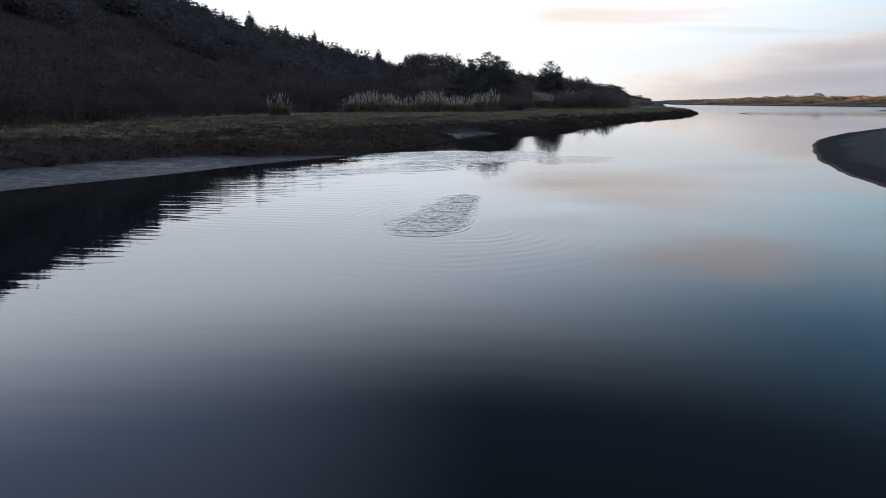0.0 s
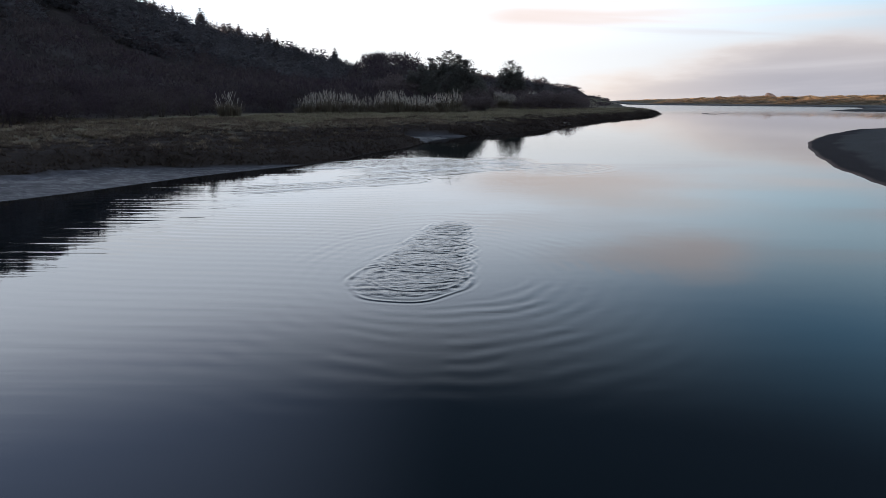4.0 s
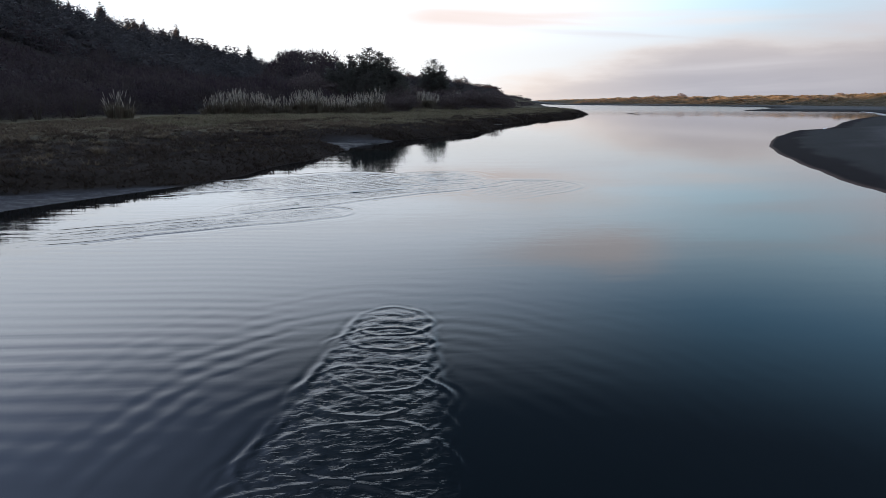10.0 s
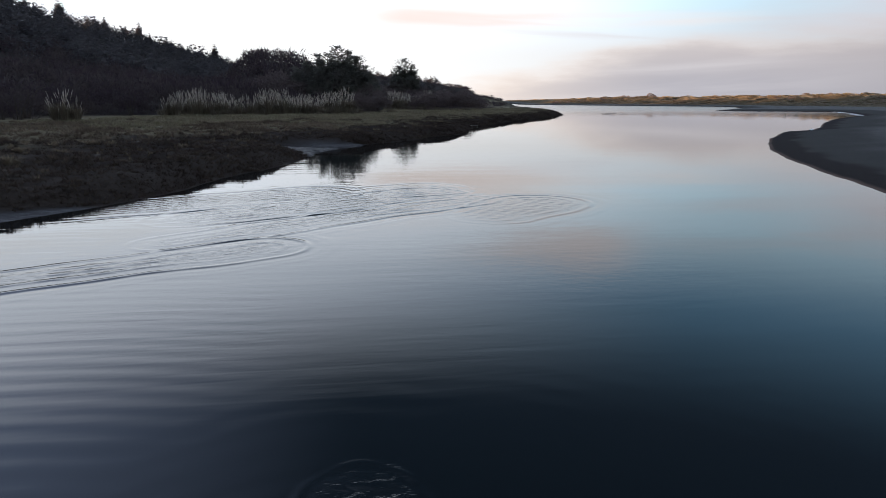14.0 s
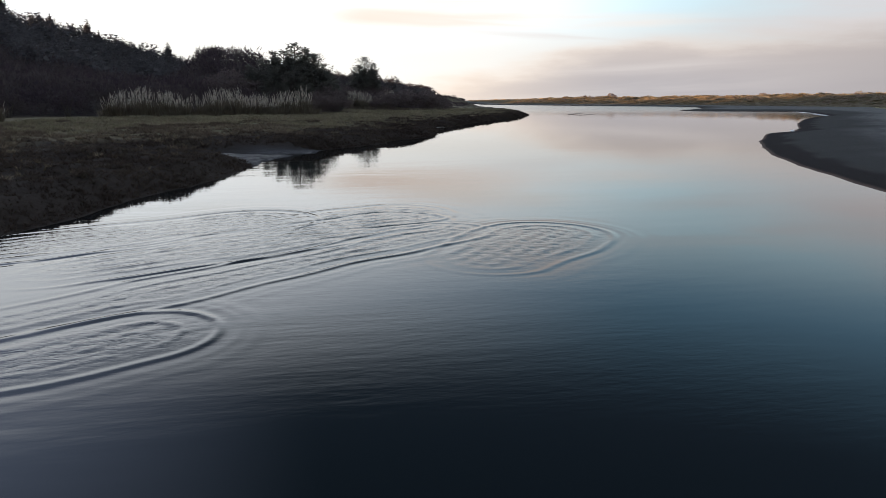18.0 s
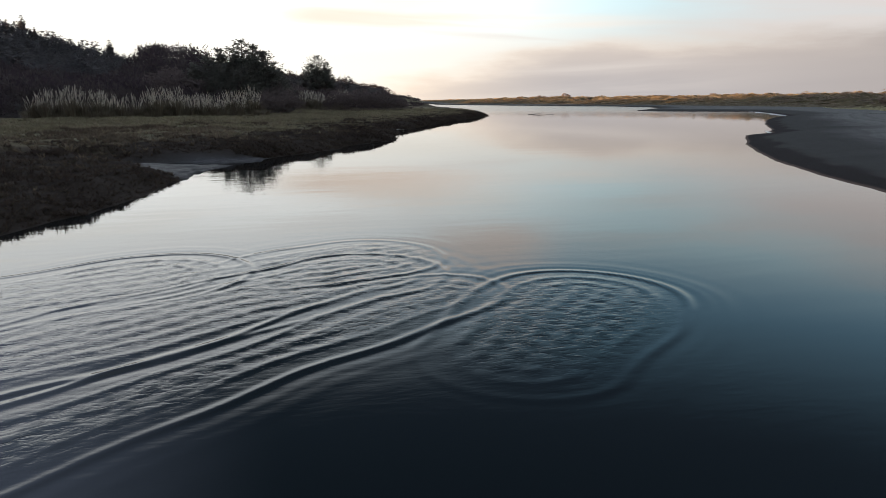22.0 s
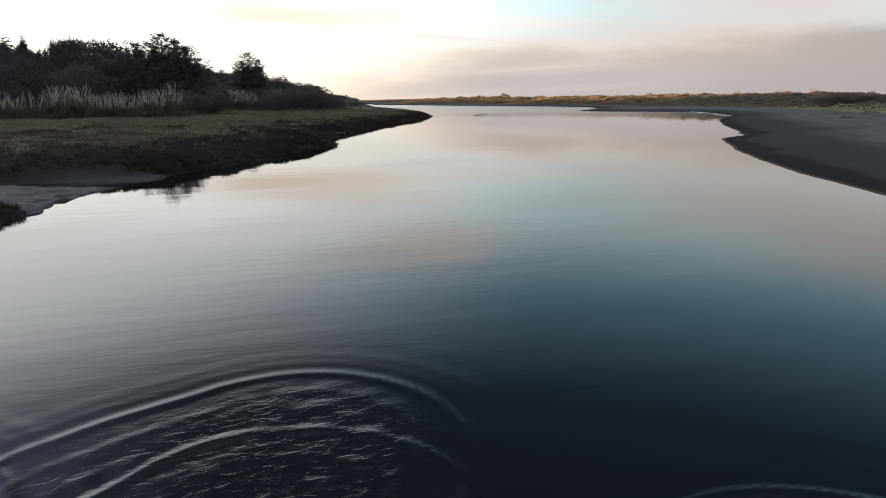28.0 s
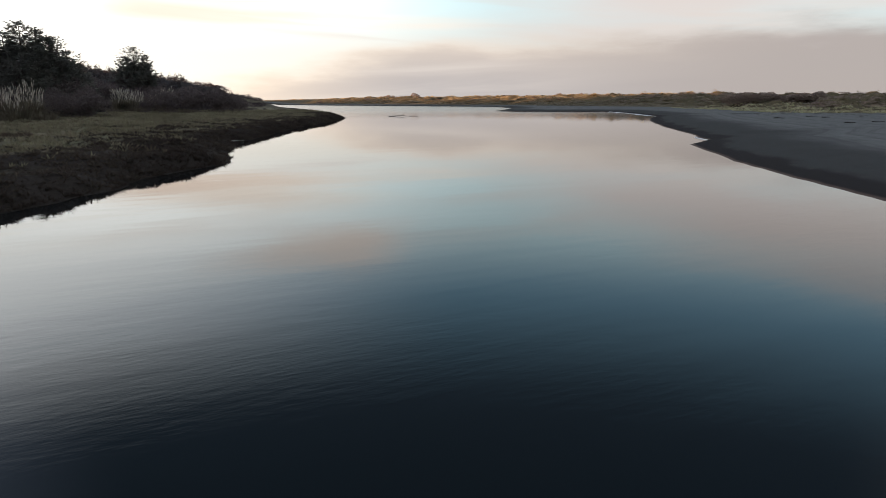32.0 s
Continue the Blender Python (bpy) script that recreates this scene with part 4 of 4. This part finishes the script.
    xs, ys = -np.sin(az) * r, np.cos(az) * r
    ok = (curve(TREE_LINE, ys) - xs) * slant(TREE_LINE, ys) > 60
    deg = np.degrees(az)
    ok &= (deg < 0.5) | (deg > 7.5)
    xs, ys = xs[ok], ys[ok]
    zs = ground_z(xs, ys)
    hs = rs.uniform(8, 15, len(xs)) * (0.55 + 0.45 * soft((deg[ok] - 9) / 3)) + 3.0 * (deg[ok] < 1)
    for k in range(4):
        m = np.arange(k, len(xs), 4)
        w = rs.uniform(1.2, 1.9, len(m)) * hs[m]
        wood.add(*scatter(*FAR_SPRUCE[k][2], np.stack([xs[m], ys[m], zs[m] - 0.8], -1), np.stack([w, w, hs[m]], -1), rs.uniform(0, 6.28, len(m))))
    tagged(new("hill_woods", wood.mesh("hill_woods", HILL)), "dark spruce woods covering the far hillside", "woods", kind="stuff")
    # trees of the skyline
    for a in np.arange(10, 40, 0.33):
        a = a + rs.uniform(-0.15, 0.15)
        R = np.interp(a, p[:, 0], p[:, 1]) * rs.uniform(0.96, 1.0)
        h = rs.choice([7, 9, 11, 14, 16]) * rs.uniform(0.85, 1.15) * (0.6 + 0.28 * abs(math.sin(1.9 * a) + math.sin(4.3 * a)))
        t = tree(CREST_SPRUCE, rs.randint(4), -math.sin(radians(a)) * R, math.cos(radians(a)) * R, h, "dark spruce on the crest of the hill", "spruces along the crest", 0.8)
        t.scale = (h * 1.3, h * 1.3, h * 1.05)


scrub_band()


def pampas():
    rs = np.random.RandomState(21)
    tufts = []
    for j in range(3):
        v, f = tuft_shape(220, 80 + j, 0.62, 0.012)
        tufts.append(raw_mesh("leaves", v, f, BLADE))
    plumes = []
    for j in range(4):
        so = Soup()
        bend = rs.uniform(0.02, 0.10)
        axis = [np.array([bend * (q / 9) ** 2 * 2, 0, 0.95 * q / 9]) for q in range(10)]
        rad = [0.006, 0.015, 0.026, 0.033, 0.035, 0.032, 0.026, 0.018, 0.010, 0.002]
        so.add(*tube(axis, rad, 4))
        so.add(*tube([(0, 0, -1.0), (0, 0, 0.02)], [0.004, 0.006], 4))
        for q in range(40):
            i = rs.randint(1, 9)
            a = rs.uniform(0, 6.28)
            d = np.array([math.cos(a), math.sin(a), 0.9])
            c = axis[i]
            w = np.cross(d, rs.normal(size=3)) * 0.02
            so.add([c - w, c + w, c + d * rad[i] * 1.7 + [0.02, 0, 0.05]], [(0, 1, 2)])
        plumes.append(so.mesh("plume", PLUME))
    spots = [(-42.6, 116.4, 4.5, 12), (-41.2, 115.6, 4.7, 13), (-40.0, 116.2, 4.3, 9)]
    for (x0, y0), (x1, y1), n in (((-37.5, 156), (-32.8, 158), 4), ((-32.8, 158), (-23.8, 156), 8), ((-22, 159.5), (-12.3, 165), 12), ((-12.3, 165), (-0.9, 169.5), 15), ((11.8, 251), (26.0, 247.5), 15)):
        for q in range(n):
            u = (q + rs.uniform(0.1, 0.9)) / n
            spots.append((x0 + (x1 - x0) * u, y0 + (y1 - y0) * u + rs.uniform(-3.0, 3.0), rs.uniform(4.5, 5.6) * (1 + 0.13 * math.sin(0.42 * (x0 + (x1 - x0) * u) + 2.6)), rs.randint(20, 34)))
    spots = [(x, y, h * (1.22 if y > 230 else 1.0), n) for x, y, h, n in spots]
    for x, y, h, n in spots:
        t = thing("pampas_grass", x, y, "clump of pampas grass with pale dry plumes", "pampas grass", "pampas grass along the marsh edge", turn=rs.uniform(0, 6.28))
        lv = part("leaves", tufts[rs.randint(3)], t)
        lv.scale = (h * 0.85, h * 0.85, h * 0.58)
        for q in range(n):
            a, r = rs.uniform(0, 6.28), rs.uniform(0.1, 1.0) ** 0.6 * h / 4.0
            tall = h * (0.50 + 0.5 * rs.rand() ** 0.8) - 1.3
            o = part("plume", plumes[rs.randint(4)], t)
            o.location = (r * math.cos(a), r * math.sin(a), tall)
            o.rotation_euler = (rs.uniform(-0.1, 0.1), 0.05 + 0.2 * r + rs.uniform(-0.12, 0.12), a)
            o.scale = (0.9, 0.9, rs.uniform(1.0, 1.5))


pampas()


def rough_grass():
    """Brown matted grass and low brush round the feet of the pampas clumps."""
    rs = np.random.RandomState(24)
    so = Soup()
    for (x0, y0), (x1, y1), n in (((-40, 157), (-24, 156), 46), ((-24, 157.5), (-12, 164), 46), ((-12, 164.5), (0.5, 168.5), 46), ((10, 247), (26, 245), 44)):
        u = (np.arange(n) + rs.rand(n)) / n
        x, y = x0 + (x1 - x0) * u, y0 + (y1 - y0) * u + rs.uniform(-2.5, 2.5, n)
        h = rs.uniform(0.9, 2.0, n)
        v, f = tuft_shape(90, 240 + n, 0.9, 0.03, True)
        so.add(*scatter(v, f, np.stack([x, y, ground_z(x, y) - 0.1], -1), np.stack([h * 1.1, h * 1.1, h], -1), rs.uniform(0, 6.28, n), rs.uniform(-0.2, 0.2, n)))
    tagged(new("rough_grass", so.mesh("rough_grass", BLADE)), "brown matted grass round the feet of the pampas clumps", "grass", kind="stuff")


rough_grass()


def marsh():
    rs = np.random.RandomState(31)
    for name, mat, count, label, cat, sel in (("marsh_grass", TURF, 80000, "dull yellow-brown salt marsh grass in rough tufts", "grass", 0), ("salt_marsh_herbs", RUST, 84000, "dark reddish-brown low marsh plants along the bank", "marsh plants", 1)):
        so, lush = Soup(), Soup()
        if sel == 0:
            ys = rs.uniform(0, 1, count) ** 1.5 * 260 + 14
            d = rs.uniform(0, 1, count) ** 0.75 * 56 + 2.5
        else:
            ys = rs.uniform(0, 1, count) ** 1.35 * 210 + 14
            d = rs.uniform(0, 1, count) ** 1.35 * 30 + 0.1
        xs = shore_left(ys) - d / slant(LEFT_SHORE, ys) - mud_width(ys) * 1.02
        z, dl, dr, beyond, back, creek = height(xs, ys)
        patch = lumps(xs, ys, 9, 12 + sel)
        ok = (beyond > 0.15) & (creek < 0.35) & (z < 6) & (patch > (-2.0 if sel else -0.8))
        zone = soft((beyond - 4 + 3.5 * soft((ys - 85) / 25) - 15 * (1 - soft((ys - 45) / 50)) + 5 * lumps(xs, ys, 16, 23) + 6 * lumps(xs, ys, 5, 33)) / 16)
        ok &= rs.rand(count) < (1.05 - zone if sel else 0.12 + zone)
        xs, ys, z, patch = xs[ok], ys[ok], z[ok], patch[ok]
        near = np.clip((ys - 20) / 120, 0, 1)
        size = (0.24 + 0.20 * rs.rand(len(xs)) + 0.10 * patch) * (0.8 + 0.4 * near) * (0.62 if sel else 0.9)
        for k in range(4):
            every = np.arange(k, len(xs), 4)
            v, f = tuft_shape(6 if sel else 7, 90 + k + 7 * sel, 1.0 if sel else 0.75, 0.10 if sel else 0.095, True)
            green = (ys[every] > 104 + 18 * lumps(xs[every], ys[every], 25, 25)) & (sel == 0)
            for soup, m in ((so, every[~green]), (lush, every[green])):
                if len(m):
                    wide = size[m] * (1.3 + 1.2 * near[m])
                    soup.add(*scatter(v, f, np.stack([xs[m], ys[m], z[m] - 0.04], -1), np.stack([wide, wide, size[m]], -1), rs.uniform(0, 6.28, len(m)), rs.uniform(-0.3, 0.3, len(m))))
        tagged(new(name, so.mesh(name, mat)), label, cat, kind="stuff")
        if sel == 0:
            tagged(new("point_grass", lush.mesh("point_grass", GREEN)), "duller green grass on the marsh point", "grass", kind="stuff")


marsh()


def tussocks():
    """Pale dead grass heaped in tussocks over the marsh: the near ones each a thing, the rest joined."""
    rs = np.random.RandomState(36)
    shapes = [tuft_shape(90, 200 + k, 1.15, 0.022) for k in range(4)]
    meshes = [raw_mesh("tuft", *sh, STRAW) for sh in shapes]
    n = 1500
    ys = rs.uniform(0, 1, n) ** 1.2 * 150 + 26
    d = rs.uniform(0, 1, n) ** 0.9 * 42 + 3
    xs = shore_left(ys) - d / slant(LEFT_SHORE, ys) - mud_width(ys)
    z, dl, dr, beyond, back, creek = height(xs, ys)
    ok = (creek < 0.1) & (z < 3) & (lumps(xs, ys, 13, 37) + 0.09 * beyond > 1.2 + 0.5 * rs.rand(n))
    xs, ys, z = xs[ok], ys[ok], z[ok]
    h = rs.uniform(0.28, 0.62, len(xs))
    w = h * rs.uniform(1.0, 1.9, len(xs))
    near = np.argsort(np.hypot(xs + 5, ys - 50))[:140]
    for q, i in enumerate(near):
        t = thing("grass_tussock", float(xs[i]), float(ys[i]), "tussock of pale dead grass on the marsh", "grass", "tussocks on the marsh", z=float(z[i]) - 0.05, turn=rs.uniform(0, 6.28))
        t.scale = (w[i], w[i], h[i])
        part("tuft", meshes[q % 4], t)
    rest = np.setdiff1d(np.arange(len(xs)), near)
    so = Soup()
    for k in range(4):
        m = rest[k::4]
        so.add(*scatter(*tuft_shape(22, 210 + k, 1.1, 0.05, True), np.stack([xs[m], ys[m], z[m] - 0.05], -1), np.stack([w[m], w[m], h[m]], -1), rs.uniform(0, 6.28, len(m))))
    tagged(new("dead_grass", so.mesh("dead_grass", STRAW)), "pale dead grass in tussocks towards the back of the marsh", "grass", kind="stuff")


tussocks()


def dunes():
    rs = np.random.RandomState(41)
    so, pale = Soup(), Soup()
    n = 30000
    ys = rs.uniform(0, 1, n) ** 1.2 * 640 + 40
    back = rs.uniform(0, 1, n) ** 1.5 * 130
    xs = curve(GRASS_LINE, ys) + back
    z, dl, dr, beyond, bk, creek = height(xs, ys)
    ok = lumps(xs, ys, 11, 13) > -0.5 + 0.6 * (back < 6) + 0.8 * (ys > 300)
    xs, ys, z, back = xs[ok], ys[ok], z[ok], back[ok]
    size = rs.uniform(0.35, 0.8, len(xs)) * (1 - 0.45 * soft((ys - 200) / 80))
    front = (back < 26 + 10 * lumps(xs, ys, 20, 24)) & (ys < 260)
    for k in range(6):
        m = np.arange(k // 2, len(xs), 3)
        m = m[front[m] == bool(k % 2)]
        v, f = tuft_shape(7, 110 + k, 0.7, 0.12, True)
        (pale if k % 2 else so).add(*scatter(v, f, np.stack([xs[m], ys[m], z[m] - 0.05], -1), np.stack([size[m] * 1.9, size[m] * 1.9, size[m]], -1), rs.uniform(0, 6.28, len(m)), rs.uniform(0.0, 0.4, len(m))))
    tagged(new("dune_grass", so.mesh("dune_grass", DUNE)), "straw-coloured dune grass on hummocky sand", "grass", kind="stuff")
    tagged(new("beach_grass", pale.mesh("beach_grass", BEACH)), "pale green beach grass on the low front dunes", "grass", kind="stuff")
    brush = Soup()
    n = 4200
    ys = rs.uniform(240, 680, n)
    back = rs.uniform(0, 1, n) ** 1.1 * 60 + 4
    xs = curve(GRASS_LINE, ys) + back
    ok = lumps(xs, ys, 13, 22) < 0.15 + 0.5 * (back < 24)
    xs, ys = xs[ok], ys[ok]
    w = rs.uniform(1.6, 4.5, len(xs))
    brush.add(*scatter(*clump_shape(28, 160, 0.27, 0.5, 0.1), np.stack([xs, ys, ground_z(xs, ys) - 0.2], -1), np.stack([w, w, rs.uniform(0.3, 1.0, len(xs))], -1), rs.uniform(0, 6.28, len(xs))))
    tagged(new("dune_brush", brush.mesh("dune_brush", DUNE_SCRUB)), "low brown brush in the hollows of the far dunes", "brush", kind="stuff")
    gold = Soup()
    n = 5200
    ys = rs.uniform(350, 680, n)
    back = rs.uniform(0, 1, n) ** 0.8 * 60 + 42
    xs = curve(GRASS_LINE, ys) + back
    ok = lumps(xs, ys, 16, 25) > -0.15
    xs, ys = xs[ok], ys[ok]
    w = rs.uniform(1.2, 3.4, len(xs))
    gold.add(*scatter(*clump_shape(18, 161, 0.34, 0.6, 0.2), np.stack([xs, ys, ground_z(xs, ys) - 0.15], -1), np.stack([w, w, rs.uniform(0.35, 0.95, len(xs))], -1), rs.uniform(0, 6.28, len(xs))))
    tagged(new("marram_hummocks", gold.mesh("marram_hummocks", SUN_GOLD_MARRAM)), "marram tufts on the far dune crests, the sun's gold put into their colour", "grass", kind="stuff")
    heath = Soup()
    n = 2600
    ys = rs.uniform(150, 360, n)
    back = rs.uniform(0, 1, n) * 75 + 22
    xs = curve(GRASS_LINE, ys) + back
    ok = lumps(xs, ys, 15, 26) > -0.45 + 0.5 * (back < 34)
    xs, ys = xs[ok], ys[ok]
    w = rs.uniform(1.2, 3.6, len(xs))
    heath.add(*scatter(*clump_shape(42, 162, 0.2, 0.75, 0.0), np.stack([xs, ys, ground_z(xs, ys) - 0.2], -1), np.stack([w, w, rs.uniform(0.35, 0.9, len(xs))], -1), rs.uniform(0, 6.28, len(xs))))
    tagged(new("dune_heath", heath.mesh("dune_heath", HEATH)), "low brown heath over the back of the dunes", "brush", kind="stuff")
    meshes = [raw_mesh("foliage", *clump_shape(1500, 130 + j, 0.055, 0.86, 0.0), HEATH) for j in range(4)]
    skyline = [(233 + 24 * u, 233 - 31 * u, 7.5 + 0.5 * math.sin(11 * u) - float(ground_z(233 + 24 * u, 233 - 31 * u))) for u in (0, 0.09, 0.2, 0.31, 0.4, 0.48, 0.56, 0.64, 0.71)]
    spots = [(287, 640, 5.0), (233.6, 627, 3.6), (195, 647, 3.4), (207, 649, 2.6), (268, 620, 3.0), (262, 645, 3.2), (337, 571, 3.0), *skyline]
    for q in range(46):
        y = rs.uniform(150, 640)
        spots.append((float(curve(GRASS_LINE, y)) + rs.uniform(25, 90), y, rs.uniform(0.9, 2.0)))
    for x, y, h in spots:
        broad = 1.6 if y > 500 else 2.6
        t = thing("dune_shrub", x, y, "brown rounded shrub on the grassy dunes", "shrub", "shrubs on the dunes", turn=rs.uniform(0, 6.28))
        t.scale = (h * broad * rs.uniform(0.8, 1.2), h * broad * rs.uniform(0.8, 1.2), h)
        t.location.z -= 0.2 * h
        part("foliage", meshes[rs.randint(4)], t)


dunes()


def drift():
    """Driftwood and wrack."""
    rs = np.random.RandomState(51)

    def log(name, x, y, length, r, turn, label, z=None, forks=0, tilt=0.0, mat=WOOD):
        t = thing(name, x, y, label, "driftwood", z=z, turn=turn)
        pts = [np.array([length * (u - 0.5), 0.06 * length * math.sin(3 * u + x), r * 0.7 + tilt * u + 0.03 * math.sin(7 * u + y)]) for u in np.linspace(0, 1, 9)]
        v, f = tube(pts, [r * (1.0 - 0.6 * u) * (1 + 0.15 * math.sin(9 * u)) for u in np.linspace(0, 1, 9)], 8)
        n = len(v)
        v = np.concatenate([v, [pts[0], pts[-1]]])
        f = list(f) + [(n, (k + 1) % 8, k) for k in range(8)] + [(n + 1, n - 8 + k, n - 8 + (k + 1) % 8) for k in range(8)]
        part("log", raw_mesh("log", v, f, mat), t)
        for q in range(forks):
            b = pts[2 + 2 * q]
            a = rs.uniform(-1, 1)
            e = b + np.array([0.22 * length, 0.10 * length * a, 0.12 * length * rs.uniform(0.4, 1.2)])
            part("branch", raw_mesh("branch", *tube([b, (b + e) / 2 + [0, 0, 0.03], e], [r * 0.4, r * 0.3, r * 0.1], 6), mat), t)
        return t

    log("driftwood_log", 17.4, 118.0, 3.4, 0.09, 0.83, "pale weathered log lying along the marsh bank", mat=material("bleached_wood", (0.30, 0.28, 0.26), (0.42, 0.40, 0.37), 6.0, 0.85, 0.5, 40.0))
    log("snag", 76.0, 210.5, 4.2, 0.09, -0.35, "grey waterlogged snag lying in the shallow river", z=-0.05, forks=3, tilt=0.25)
    log("snag", 80.5, 210.0, 2.4, 0.07, -0.2, "grey waterlogged snag lying in the shallow river", z=-0.04, forks=1)
    for x, y, L, a in ((117, 131, 2.6, 0.5), (131, 134, 3.4, 0.2), (102, 109, 1.8, 1.0), (109, 109, 2.2, 0.3), (126, 128, 1.6, 0.8), (138, 128, 2.4, 0.1)):
        log("driftwood", x, y, L * 0.8, 0.07 + 0.02 * (a > 0.4), -0.2 - a, "dark driftwood stranded on the sand flat", forks=1, mat=WRACK)
    wrack = Soup()
    u = rs.uniform(0, 1, 700)
    y = 60 + 110 * u
    x = curve(GRASS_LINE, y) - 14 - 5 * lumps(y, y * 0, 30, 14) + rs.normal(size=700) * 0.5
    v, f = tuft_shape(5, 150, 1.2, 0.16)
    wrack.add(*scatter(v, f, np.stack([x, y, ground_z(x, y) - 0.01], -1), np.stack([rs.uniform(0.2, 0.5, 700), rs.uniform(0.2, 0.5, 700), rs.uniform(0.05, 0.14, 700)], -1), rs.uniform(0, 6.28, 700)))
    tagged(new("wrack_line", wrack.mesh("wrack_line", WRACK)), "dark strand of dried weed and sticks on sand", "wrack", kind="stuff")


drift()


def foam():
    """Thin pale strips: sky shine on ruffled water at the far bank of the bay, painted white, and foam in a notch in
    the sand.
    """
    rs = np.random.RandomState(61)
    # white stands for sky mirrored in the bay's ruffled shallows, and for foam
    m = material("foam", (0.78, 0.78, 0.77), (0.66, 0.67, 0.68), 1.5, 0.5, 0.2, 12.0)
    for a, b, out, wide, step in ((180, 241, 0.1, 4.5, 1.0), (99.0, 104.0, 0.05, 0.8, 0.25)):
        ys = np.arange(a, b, step)
        x = shore_right(ys) - out - 0.25 * lumps(ys, ys * 0, 9, 17)
        w = wide * (0.55 + 0.45 * lumps(ys, ys * 0, 13, 18)) * np.sin(np.linspace(0, math.pi, len(ys))) ** 0.5 + 0.03
        z = 0.03 + 0.02 * rs.rand(len(ys))
        X = np.stack([x - w, x - w * 0.5, x], 1)
        Y = np.repeat(ys[:, None], 3, 1)
        Z = np.stack([z * 0 + 0.012, z, z * 0 + 0.02], 1)
        tagged(new("shine_and_foam", grid_mesh("shine_and_foam", X, Y, Z, m)), "thin pale strip along the dark sand, sky shine on ruffled water and foam drawn white", "foam", kind="stuff")


foam()
